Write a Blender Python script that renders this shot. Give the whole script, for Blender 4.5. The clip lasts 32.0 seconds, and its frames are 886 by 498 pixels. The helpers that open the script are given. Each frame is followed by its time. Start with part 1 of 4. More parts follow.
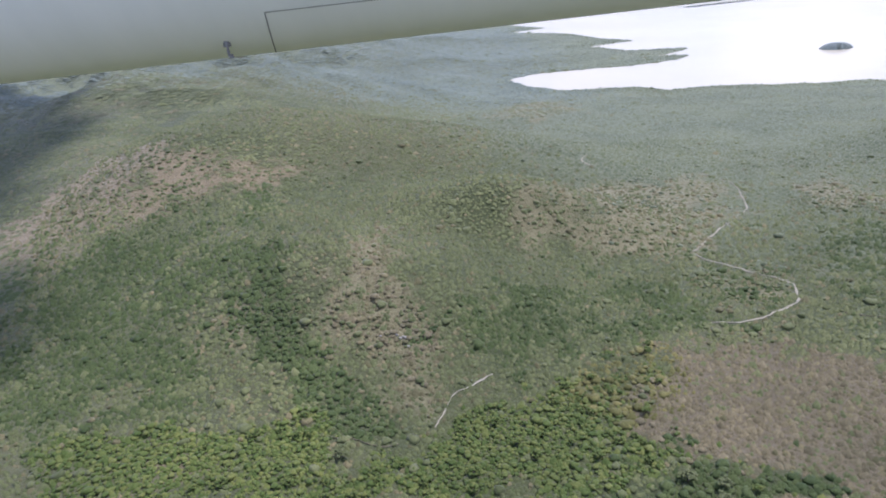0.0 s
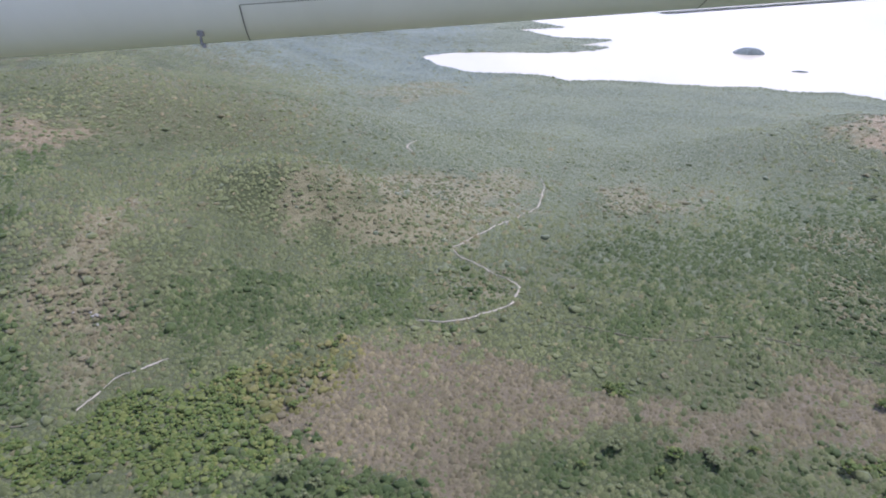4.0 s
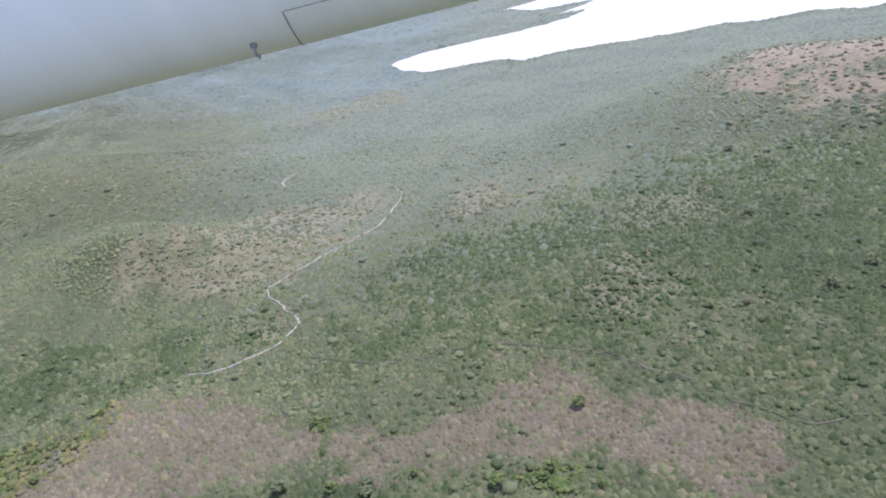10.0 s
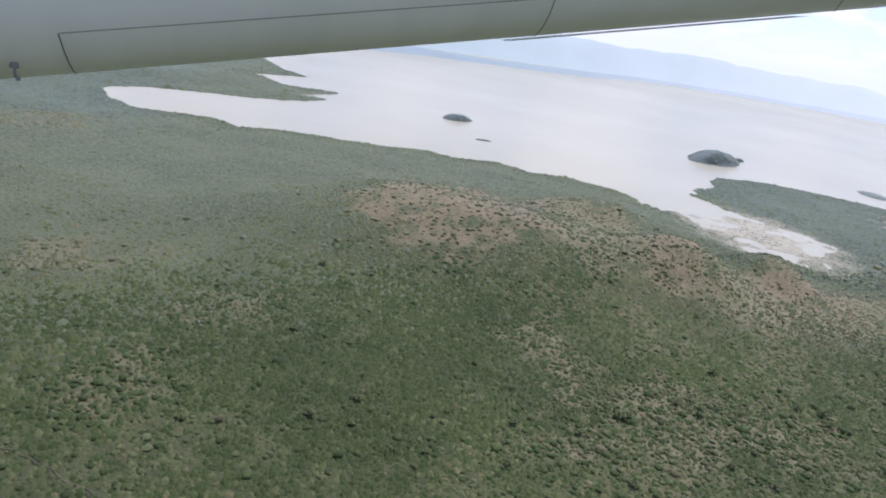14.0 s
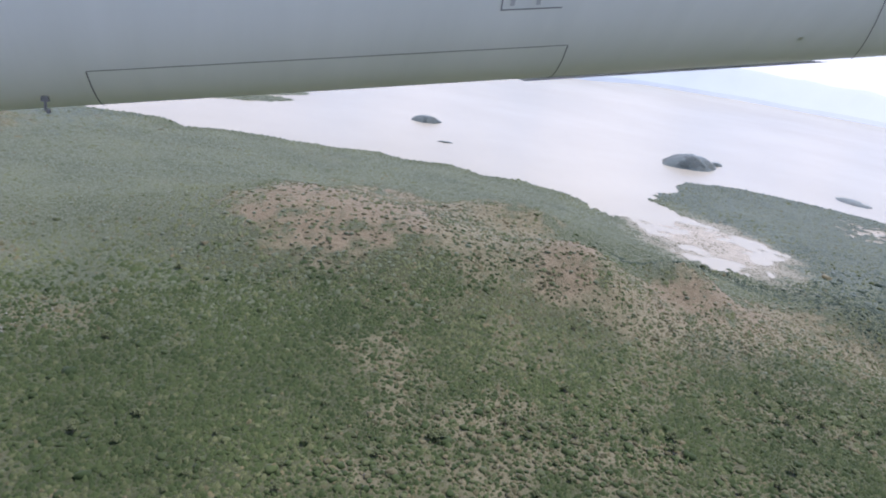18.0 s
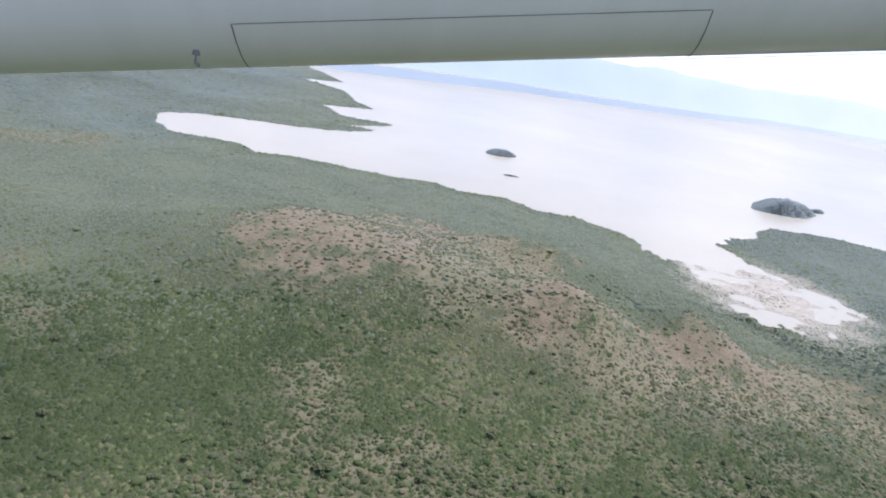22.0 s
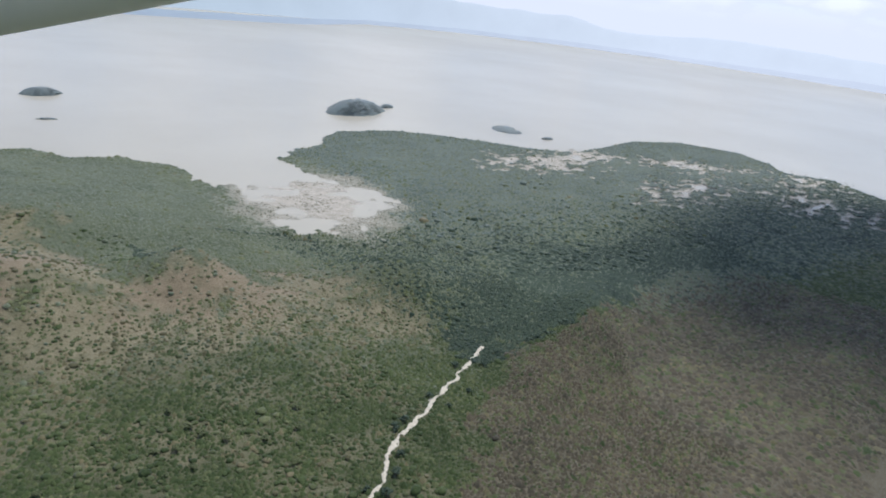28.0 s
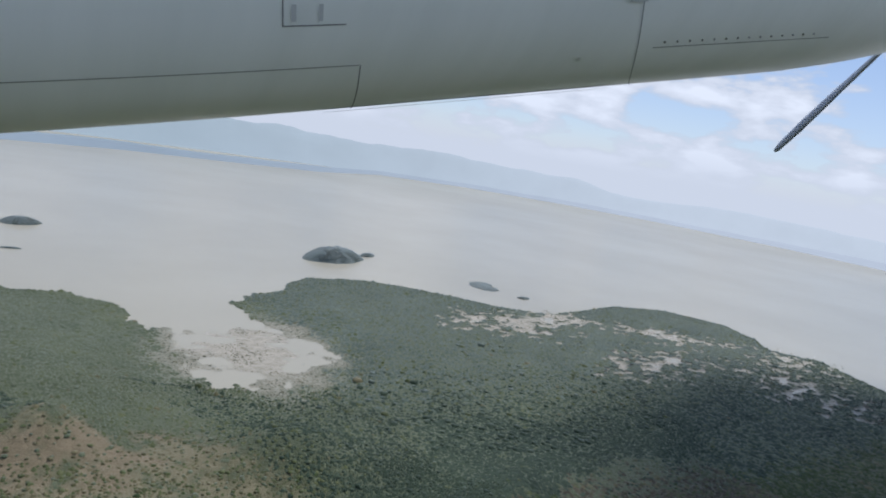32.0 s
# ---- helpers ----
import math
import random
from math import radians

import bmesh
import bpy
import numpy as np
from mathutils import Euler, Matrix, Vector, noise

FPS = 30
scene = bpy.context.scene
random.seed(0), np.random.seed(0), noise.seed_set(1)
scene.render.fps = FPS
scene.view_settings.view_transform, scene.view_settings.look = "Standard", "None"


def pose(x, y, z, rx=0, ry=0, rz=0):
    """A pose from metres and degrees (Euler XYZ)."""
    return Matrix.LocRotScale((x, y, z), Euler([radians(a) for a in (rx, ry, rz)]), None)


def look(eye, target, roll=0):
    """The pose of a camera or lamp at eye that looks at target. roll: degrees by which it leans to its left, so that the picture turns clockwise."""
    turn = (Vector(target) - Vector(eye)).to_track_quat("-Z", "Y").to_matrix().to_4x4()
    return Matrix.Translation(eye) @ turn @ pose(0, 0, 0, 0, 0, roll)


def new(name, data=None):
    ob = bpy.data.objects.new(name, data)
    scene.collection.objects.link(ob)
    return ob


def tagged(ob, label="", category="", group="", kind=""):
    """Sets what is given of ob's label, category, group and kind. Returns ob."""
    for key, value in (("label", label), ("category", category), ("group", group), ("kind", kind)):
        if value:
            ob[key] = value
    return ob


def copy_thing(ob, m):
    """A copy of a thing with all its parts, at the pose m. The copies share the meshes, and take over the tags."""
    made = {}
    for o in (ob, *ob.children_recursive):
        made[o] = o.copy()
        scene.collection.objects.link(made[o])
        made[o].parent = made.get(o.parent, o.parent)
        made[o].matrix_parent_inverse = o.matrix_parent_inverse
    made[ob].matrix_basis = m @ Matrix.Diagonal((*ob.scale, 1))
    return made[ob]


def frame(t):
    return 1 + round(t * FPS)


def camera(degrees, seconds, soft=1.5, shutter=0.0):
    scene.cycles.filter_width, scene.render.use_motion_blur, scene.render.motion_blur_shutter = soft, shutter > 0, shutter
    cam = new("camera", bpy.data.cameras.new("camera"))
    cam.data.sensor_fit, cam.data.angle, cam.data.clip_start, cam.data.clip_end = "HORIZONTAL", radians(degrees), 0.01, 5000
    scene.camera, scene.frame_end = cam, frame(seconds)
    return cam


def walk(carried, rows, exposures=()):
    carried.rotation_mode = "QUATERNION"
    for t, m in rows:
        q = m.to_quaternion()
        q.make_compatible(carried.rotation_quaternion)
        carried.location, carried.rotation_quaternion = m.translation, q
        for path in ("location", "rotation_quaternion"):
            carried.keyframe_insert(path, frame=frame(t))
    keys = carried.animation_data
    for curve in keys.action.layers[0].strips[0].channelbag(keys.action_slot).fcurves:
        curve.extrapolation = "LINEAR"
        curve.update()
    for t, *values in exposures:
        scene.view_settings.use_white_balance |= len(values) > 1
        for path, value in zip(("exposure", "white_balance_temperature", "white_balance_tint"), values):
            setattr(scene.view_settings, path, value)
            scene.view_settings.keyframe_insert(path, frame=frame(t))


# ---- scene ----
cam = camera(69.16, 32.0, soft=1.9)
# the flight line is a smooth curve in time; the turns are the hand's
EXPO = [(0, 0.79, 5500, 24), (1, 0.64, 5550, 24), (2, 1.28, 5390, 27), (3, 1.03, 5390, 27), (4, 0.89, 5390, 27), (7, 0.86, 5340, 25), (9, 1.01, 5310, 29), (10, 1.11, 5310, 29), (12, 0.97, 5350, 28), (13, 0.38, 5590, 18), (15, 0.34, 5600, 20), (18, 0.48, 5520, 24), (20, 0.56, 5500, 22)]
EXPO += [(21, 0.61, 5500, 22), (22, 0.66, 5500, 22), (23, 0.42, 5500, 22), (24, 0.45, 5500, 22), (25, 0.19, 5430, 20), (26, 0.14, 5530, 18), (29, 0.09, 5540, 14), (30, -0.27, 5540, 14), (32, -0.21, 5540, 13)]
LINE = [[0.73, 0.3, 205.27], [975.44, 36.57, 21.88], [-102.52, -62.41, 66.61]]
TURNS = [
    (0.0, 66.80, 3.98, -0.00),
    (0.5, 64.00, 6.06, -4.12),
    (1.0, 62.62, 7.77, -4.40),
    (1.5, 63.39, 5.13, -2.95),
    (2.0, 64.45, 3.05, -0.10),
    (2.5, 65.25, 1.03, 0.57),
    (3.0, 64.64, 0.00, -0.23),
    (3.5, 64.64, -1.79, -0.83),
    (4.0, 64.33, -1.20, -1.50),
    (4.5, 64.00, -0.70, -2.14),
    (6.5, 64.31, -0.21, -1.65),
    (7.0, 64.74, 0.02, -1.57),
    (7.5, 64.80, 0.88, -0.48),
    (8.0, 64.46, 2.43, 0.64),
    (8.5, 62.13, 6.34, 0.80),
    (9.0, 64.03, 3.32, 0.10),
    (9.5, 63.22, 5.35, -1.05),
    (10.0, 63.43, 11.62, 1.12),
    (10.5, 64.58, 8.97, 0.06),
    (11.0, 67.63, 12.77, 1.52),
    (11.5, 70.06, 4.75, 1.18),
    (12.0, 70.23, -1.95, -0.24),
    (12.5, 69.22, -2.64, -4.92),
    (13.0, 67.75, -5.95, -11.39),
    (13.5, 68.71, -10.57, -12.89),
    (14.0, 69.63, -9.05, -13.83),
    (14.5, 71.69, -11.96, -9.73),
    (15.0, 72.60, -8.61, -11.40),
    (15.5, 73.42, -7.57, -12.13),
    (17.5, 72.00, -7.96, -12.05),
    (18.0, 69.63, -9.20, -12.37),
    (18.5, 67.53, -6.83, -11.12),
    (19.0, 66.23, -4.29, -9.93),
    (19.5, 65.31, -5.61, -9.51),
    (20.0, 67.15, -4.30, -8.09),
    (20.5, 69.55, -4.35, -7.90),
    (21.0, 73.82, -2.89, 3.58),
    (21.5, 73.10, -5.99, 3.33),
    (22.0, 70.84, -9.03, -1.45),
    (22.5, 71.73, -11.83, -6.77),
    (23.0, 72.02, -11.38, -9.64),
    (23.5, 73.66, -12.80, -10.32),
    (24.0, 75.71, -16.19, -14.59),
    (24.5, 74.91, -15.07, -18.54),
    (25.0, 73.57, -13.25, -20.86),
    (25.5, 70.76, -10.59, -23.74),
    (26.0, 67.84, -7.21, -23.88),
    (26.5, 68.42, -5.95, -29.47),
    (28.5, 68.02, -7.33, -33.50),
    (29.0, 71.41, -7.95, -34.81),
    (29.5, 74.32, -8.14, -35.67),
    (30.0, 77.62, -8.88, -33.03),
    (30.5, 78.14, -7.80, -32.38),
    (31.0, 78.73, -6.80, -31.79),
    (31.5, 77.59, -6.01, -29.79),
    (32.0, 80.48, -9.90, -30.63),
]


def eye_at(t):
    return [sum(c[k] * (t / 32) ** i for i, c in enumerate(LINE)) for k in range(3)]


walk(cam, [(t, pose(*eye_at(t), rx, ry, rz)) for t, rx, ry, rz in TURNS], EXPO)


# ==== sky, sun and light ====
SUN_UP, SUN_ROUND = 64.0, 62.0      # degrees above the horizon; clockwise from +y
world = bpy.data.worlds.new("sky")
scene.world = world
world.use_nodes = True
wn, wl = world.node_tree.nodes, world.node_tree.links
sky = wn.new("ShaderNodeTexSky")
sky.sky_type, sky.sun_disc = "NISHITA", False
sky.sun_elevation, sky.sun_rotation = radians(SUN_UP), radians(SUN_ROUND)
sky.air_density, sky.dust_density, sky.altitude = 1.0, 1.0, 1200
coord = wn.new("ShaderNodeTexCoord")
stretch = wn.new("ShaderNodeMapping")
stretch.inputs["Scale"].default_value = (3.2, 3.2, 9.0)
puff = wn.new("ShaderNodeTexNoise")
puff.inputs["Scale"].default_value, puff.inputs["Detail"].default_value = 2.3, 10
cover = wn.new("ShaderNodeValToRGB")
cover.color_ramp.elements[0].position, cover.color_ramp.elements[1].position = 0.46, 0.53
cloudy = wn.new("ShaderNodeMix")
cloudy.data_type = "RGBA"
body_ = wn.new("ShaderNodeValToRGB")
body_.color_ramp.elements[0].position, body_.color_ramp.elements[0].color = 0.48, (5.5, 5.6, 5.75, 1)
body_.color_ramp.elements[1].position, body_.color_ramp.elements[1].color = 0.62, (9.4, 9.3, 9.15, 1)
wl.new(puff.outputs["Fac"], body_.inputs["Fac"])
wl.new(body_.outputs["Color"], cloudy.inputs["B"])
wl.new(coord.outputs["Generated"], stretch.inputs["Vector"])
wl.new(stretch.outputs["Vector"], puff.inputs["Vector"])
wl.new(puff.outputs["Fac"], cover.inputs["Fac"])
wl.new(sky.outputs["Color"], cloudy.inputs["A"])
heaped = wn.new("ShaderNodeMapRange")
heaped.inputs["From Min"].default_value, heaped.inputs["From Max"].default_value = 0.22, 0.5
heaped.inputs["To Min"].default_value, heaped.inputs["To Max"].default_value = 1.0, 0.3
thin = wn.new("ShaderNodeMath")
thin.operation = "MULTIPLY"
wl.new(cover.outputs["Color"], thin.inputs[0])
wl.new(heaped.outputs["Result"], thin.inputs[1])
wl.new(thin.outputs["Value"], cloudy.inputs["Factor"])
# the haze that whitens the sky towards the horizon
split = wn.new("ShaderNodeSeparateXYZ")
low = wn.new("ShaderNodeValToRGB")
low.color_ramp.elements[0].position, low.color_ramp.elements[0].color = 0.0, (1, 1, 1, 1)
low.color_ramp.elements[1].position, low.color_ramp.elements[1].color = 0.36, (0, 0, 0, 1)
middle = low.color_ramp.elements.new(0.05)
middle.color = (0.5, 0.5, 0.5, 1)
low.color_ramp.interpolation = "LINEAR"
hazed = wn.new("ShaderNodeMix")
hazed.data_type = "RGBA"
hazed.inputs["B"].default_value = (6.5, 6.55, 6.55, 1)
wl.new(coord.outputs["Generated"], split.inputs["Vector"])
wl.new(split.outputs["Z"], low.inputs["Fac"])
wl.new(split.outputs["Z"], heaped.inputs["Value"])
wl.new(low.outputs["Color"], hazed.inputs["Factor"])
wl.new(cloudy.outputs["Result"], hazed.inputs["A"])
back = wn["Background"]
back.inputs["Strength"].default_value = 0.118
wl.new(hazed.outputs["Result"], back.inputs["Color"])

sun = new("sun", bpy.data.lights.new("sun", "SUN"))
sun.data.energy, sun.data.angle, sun.data.color = 2.6, radians(3.5), (1.0, 0.94, 0.84)
up, round_ = radians(SUN_UP), radians(SUN_ROUND)
toward = Vector((math.sin(round_) * math.cos(up), math.cos(round_) * math.cos(up), math.sin(up)))
sun.matrix_world = look(toward * 900, (0, 0, 0))


# ==== materials ====
def material(name, rough=0.8, metal=0.0, spec=0.5):
    m = bpy.data.materials.new(name)
    m.use_nodes = True
    p = m.node_tree.nodes["Principled BSDF"]
    p.inputs["Roughness"].default_value = rough
    p.inputs["Metallic"].default_value = metal
    p.inputs["Specular IOR Level"].default_value = spec
    return m, m.node_tree.nodes, m.node_tree.links, p


def ramp(nodes, stops):
    r = nodes.new("ShaderNodeValToRGB")
    while len(r.color_ramp.elements) < len(stops):
        r.color_ramp.elements.new(0.5)
    for e, (at, c) in zip(r.color_ramp.elements, stops):
        e.position, e.color = at, (*c, 1)
    return r


def noise_node(nodes, links, scale, detail=6, rough=0.6, source="Object"):
    c, n = nodes.new("ShaderNodeTexCoord"), nodes.new("ShaderNodeTexNoise")
    n.inputs["Scale"].default_value, n.inputs["Detail"].default_value, n.inputs["Roughness"].default_value = scale, detail, rough
    links.new(c.outputs[source], n.inputs["Vector"])
    return n


def mixed(nodes, links, a, b, fac, mode="MIX"):
    m = nodes.new("ShaderNodeMix")
    m.data_type, m.blend_type = "RGBA", mode
    for slot, v in (("Factor", fac), ("A", a), ("B", b)):
        if hasattr(v, "is_output"):
            links.new(v, m.inputs[slot])
        else:
            m.inputs[slot].default_value = v if slot == "Factor" else (*v, 1)
    return m.outputs["Result"]


def bumped(nodes, links, p, height, strength, distance):
    b = nodes.new("ShaderNodeBump")
    b.inputs["Strength"].default_value, b.inputs["Distance"].default_value = strength, distance
    links.new(height, b.inputs["Height"])
    links.new(b.outputs["Normal"], p.inputs["Normal"])


HAZE = (1.0, 0.98, 0.92, 1)


def haze_sheen(p, weight):
    """Sheen that stands in for haze: a pale tint that shows at grazing angles."""
    p.inputs["Sheen Weight"].default_value = weight
    p.inputs["Sheen Roughness"].default_value = 0.4
    p.inputs["Sheen Tint"].default_value = HAZE


def leaf_material(name, dark, mid, light, haze_weight):
    m, n, l, p = material(name, 0.75, 0, 0.15)
    g = n.new("ShaderNodeNewGeometry")
    r = ramp(n, [(0.0, dark), (0.45, mid), (1.0, light)])
    l.new(g.outputs["Random Per Island"], r.inputs["Fac"])
    broad = noise_node(n, l, 0.012, 4)
    tone = ramp(n, [(0.3, (0.72, 0.74, 0.70)), (0.7, (1.18, 1.14, 1.05))])
    l.new(broad.outputs["Fac"], tone.inputs["Fac"])
    fine = noise_node(n, l, 1.6, 6, 0.75)
    speck = ramp(n, [(0.35, (0.70, 0.72, 0.68)), (0.68, (1.24, 1.22, 1.15))])
    l.new(fine.outputs["Fac"], speck.inputs["Fac"])
    c = mixed(n, l, r.outputs["Color"], tone.outputs["Color"], 1.0, "MULTIPLY")
    c = mixed(n, l, c, speck.outputs["Color"], 1.0, "MULTIPLY")
    l.new(c, p.inputs["Base Color"])
    bumped(n, l, p, fine.outputs["Fac"], 0.6, 0.4)
    haze_sheen(p, haze_weight)
    return m


M_GREEN = leaf_material("green_leaves", (0.092, 0.106, 0.046), (0.12, 0.136, 0.06), (0.15, 0.162, 0.076), 0.15)
M_BRIGHT = leaf_material("bright_leaves", (0.06, 0.092, 0.022), (0.095, 0.127, 0.034), (0.148, 0.164, 0.049), 0.1)
M_BROWN = leaf_material("bare_twigs", (0.12, 0.104, 0.062), (0.158, 0.136, 0.083), (0.206, 0.176, 0.111), 0.12)
M_DRY = leaf_material("dry_leaves", (0.104, 0.1, 0.05), (0.148, 0.134, 0.072), (0.208, 0.18, 0.102), 0.15)
M_DEEP = leaf_material("deep_green_leaves", (0.046, 0.068, 0.023), (0.064, 0.088, 0.031), (0.086, 0.11, 0.041), 0.1)
# haze is put into this base colour: paler and greyer than green_leaves
M_HAZED_BUSH = leaf_material("hazed_bush_leaves", (0.124, 0.144, 0.086), (0.14, 0.16, 0.098), (0.156, 0.174, 0.11), 0.25)
# island crowns lightened and greyed, with haze put into the colour
M_HAZED_ISLAND = leaf_material("hazed_island_leaves", (0.21, 0.235, 0.215), (0.225, 0.25, 0.23), (0.24, 0.265, 0.245), 0.4)
M_REED = leaf_material("reed_leaves", (0.085, 0.090, 0.050), (0.13, 0.128, 0.074), (0.24, 0.215, 0.14), 0.2)
# the blue-green tint stands in for haze over the far slopes
M_HAZED_SLOPE = leaf_material("hazed_slope_leaves", (0.12, 0.15, 0.122), (0.136, 0.166, 0.137), (0.152, 0.182, 0.152), 0.3)
# bare_twigs made darker: shade from the window's edge put into the colour
M_SHADED_TWIGS = leaf_material("shaded_twigs", (0.078, 0.068, 0.046), (0.104, 0.088, 0.06), (0.142, 0.118, 0.08), 0.12)
M_OCHRE = leaf_material("yellowing_leaves", (0.098, 0.098, 0.034), (0.136, 0.132, 0.046), (0.19, 0.172, 0.066), 0.12)
# a little blue is mixed into the forest green to stand for haze
M_DARK = leaf_material("forest_leaves", (0.038, 0.058, 0.038), (0.054, 0.078, 0.051), (0.074, 0.098, 0.064), 0.15)

# ground: litter, dry grass, red soil and pale mud by what grows there
M_GROUND, n, l, p = material("ground", 0.95, 0, 0.05)
kind_of = n.new("ShaderNodeAttribute")
kind_of.attribute_name = "growth"
sep = n.new("ShaderNodeSeparateColor")
l.new(kind_of.outputs["Color"], sep.inputs["Color"])
patch = noise_node(n, l, 0.09, 8, 0.7)
under = ramp(n, [(0.3, (0.052, 0.062, 0.026)), (0.55, (0.078, 0.088, 0.038)), (0.85, (0.112, 0.113, 0.054))])
l.new(patch.outputs["Fac"], under.inputs["Fac"])
straw = ramp(n, [(0.3, (0.175, 0.154, 0.080)), (0.7, (0.285, 0.246, 0.142))])
l.new(patch.outputs["Fac"], straw.inputs["Fac"])
soil = ramp(n, [(0.3, (0.195, 0.148, 0.085)), (0.7, (0.300, 0.232, 0.142))])
l.new(patch.outputs["Fac"], soil.inputs["Fac"])
twig = ramp(n, [(0.3, (0.108, 0.090, 0.052)), (0.7, (0.168, 0.140, 0.088))])
l.new(patch.outputs["Fac"], twig.inputs["Fac"])
mud = ramp(n, [(0.35, (0.40, 0.35, 0.25)), (0.6, (0.58, 0.51, 0.385))])
l.new(patch.outputs["Fac"], mud.inputs["Fac"])
c = mixed(n, l, under.outputs["Color"], straw.outputs["Color"], sep.outputs["Red"])
c = mixed(n, l, c, soil.outputs["Color"], sep.outputs["Green"])
c = mixed(n, l, c, twig.outputs["Color"], sep.outputs["Blue"])
# ground paled towards the lake, the haze put into its colour
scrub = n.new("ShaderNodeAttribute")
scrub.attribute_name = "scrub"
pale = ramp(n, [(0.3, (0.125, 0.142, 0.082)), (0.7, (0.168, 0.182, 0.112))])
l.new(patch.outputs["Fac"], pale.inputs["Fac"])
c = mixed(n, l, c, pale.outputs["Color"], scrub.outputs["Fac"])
c = mixed(n, l, c, mud.outputs["Color"], kind_of.outputs["Alpha"])
l.new(c, p.inputs["Base Color"])
grain = noise_node(n, l, 0.35, 8, 0.7)
bumped(n, l, p, grain.outputs["Fac"], 0.8, 1.5)
haze_sheen(p, 0.25)

# silty lake water under a hazy sky
M_WATER, n, l, p = material("silty_water", 0.24, 0, 0.5)
p.inputs["IOR"].default_value = 1.33
silt = noise_node(n, l, 0.0016, 5, 0.55)
r = ramp(n, [(0.35, (0.49, 0.437, 0.31)), (0.65, (0.55, 0.492, 0.357))])
l.new(silt.outputs["Fac"], r.inputs["Fac"])
l.new(r.outputs["Color"], p.inputs["Base Color"])
wave = noise_node(n, l, 0.25, 4, 0.6)
bumped(n, l, p, wave.outputs["Fac"], 0.25, 0.4)


def earth(name, a, b, scale, haze_weight=0.1):
    m, n, l, p = material(name, 0.95, 0, 0.2)
    t = noise_node(n, l, scale, 8, 0.7)
    r = ramp(n, [(0.3, a), (0.7, b)])
    l.new(t.outputs["Fac"], r.inputs["Fac"])
    l.new(r.outputs["Color"], p.inputs["Base Color"])
    bumped(n, l, p, t.outputs["Fac"], 0.6, 0.3)
    haze_sheen(p, haze_weight)
    return m


M_TRACK = earth("pale_dirt", (0.25, 0.225, 0.16), (0.46, 0.415, 0.315), 0.4)
M_PATH = earth("worn_path", (0.13, 0.122, 0.072), (0.25, 0.222, 0.14), 0.4)
M_SAND = earth("river_sand", (0.50, 0.43, 0.29), (0.74, 0.66, 0.50), 0.5)
M_ROCK = earth("pale_rock", (0.24, 0.225, 0.18), (0.38, 0.355, 0.30), 0.8)
# island ground, blue-grey haze mixed into its colour
M_HAZED_LAND = earth("hazed_woodland", (0.15, 0.178, 0.16), (0.20, 0.228, 0.20), 0.006, 0.4)

# distance: far shore and hills, their haze painted as a pale glow
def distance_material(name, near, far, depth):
    """Haze put into a glowing colour that pales towards the far end of the lake."""
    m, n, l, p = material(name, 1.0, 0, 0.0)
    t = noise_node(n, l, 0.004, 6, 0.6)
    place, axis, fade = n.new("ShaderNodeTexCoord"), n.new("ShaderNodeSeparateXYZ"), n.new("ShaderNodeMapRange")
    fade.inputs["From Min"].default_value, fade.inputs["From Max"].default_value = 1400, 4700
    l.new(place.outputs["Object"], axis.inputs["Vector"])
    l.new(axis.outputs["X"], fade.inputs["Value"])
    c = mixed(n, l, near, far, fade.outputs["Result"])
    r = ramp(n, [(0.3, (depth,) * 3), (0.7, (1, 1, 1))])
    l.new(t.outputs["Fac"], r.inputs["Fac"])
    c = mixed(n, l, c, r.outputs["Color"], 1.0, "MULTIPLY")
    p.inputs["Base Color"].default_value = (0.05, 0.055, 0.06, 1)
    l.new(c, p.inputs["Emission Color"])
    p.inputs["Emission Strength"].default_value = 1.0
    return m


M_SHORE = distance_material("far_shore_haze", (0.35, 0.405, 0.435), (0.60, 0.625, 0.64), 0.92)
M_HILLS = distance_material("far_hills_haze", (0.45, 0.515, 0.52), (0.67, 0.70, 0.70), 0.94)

# painted aluminium of the aircraft
M_PAINT, n, l, p = material("white_aircraft_paint", 0.32, 0, 0.5)
streak = noise_node(n, l, 1.0, 5, 0.6)
squash = n.new("ShaderNodeMapping")
squash.inputs["Scale"].default_value = (3.2, 0.5, 0.4)
l.new(streak.inputs["Vector"].links[0].from_socket, squash.inputs["Vector"])
l.new(squash.outputs["Vector"], streak.inputs["Vector"])
r = ramp(n, [(0.3, (0.83, 0.85, 0.81)), (0.7, (0.90, 0.915, 0.88))])
l.new(streak.outputs["Fac"], r.inputs["Fac"])
l.new(r.outputs["Color"], p.inputs["Base Color"])
M_SEAM, _, _, p = material("panel_seam", 0.7)
p.inputs["Base Color"].default_value = (0.2, 0.2, 0.2, 1)
M_METAL, _, _, p = material("bare_metal", 0.3, 1.0)
p.inputs["Base Color"].default_value = (0.85, 0.85, 0.85, 1)
M_LATCH, _, _, p = material("grey_fitting", 0.5)
p.inputs["Base Color"].default_value = (0.56, 0.57, 0.56, 1)
M_VENT, _, _, p = material("dark_vent", 0.5)
p.inputs["Base Color"].default_value = (0.03, 0.035, 0.07, 1)
M_BLADE, _, _, p = material("dark_blade", 0.45)
p.inputs["Base Color"].default_value = (0.30, 0.33, 0.38, 1)


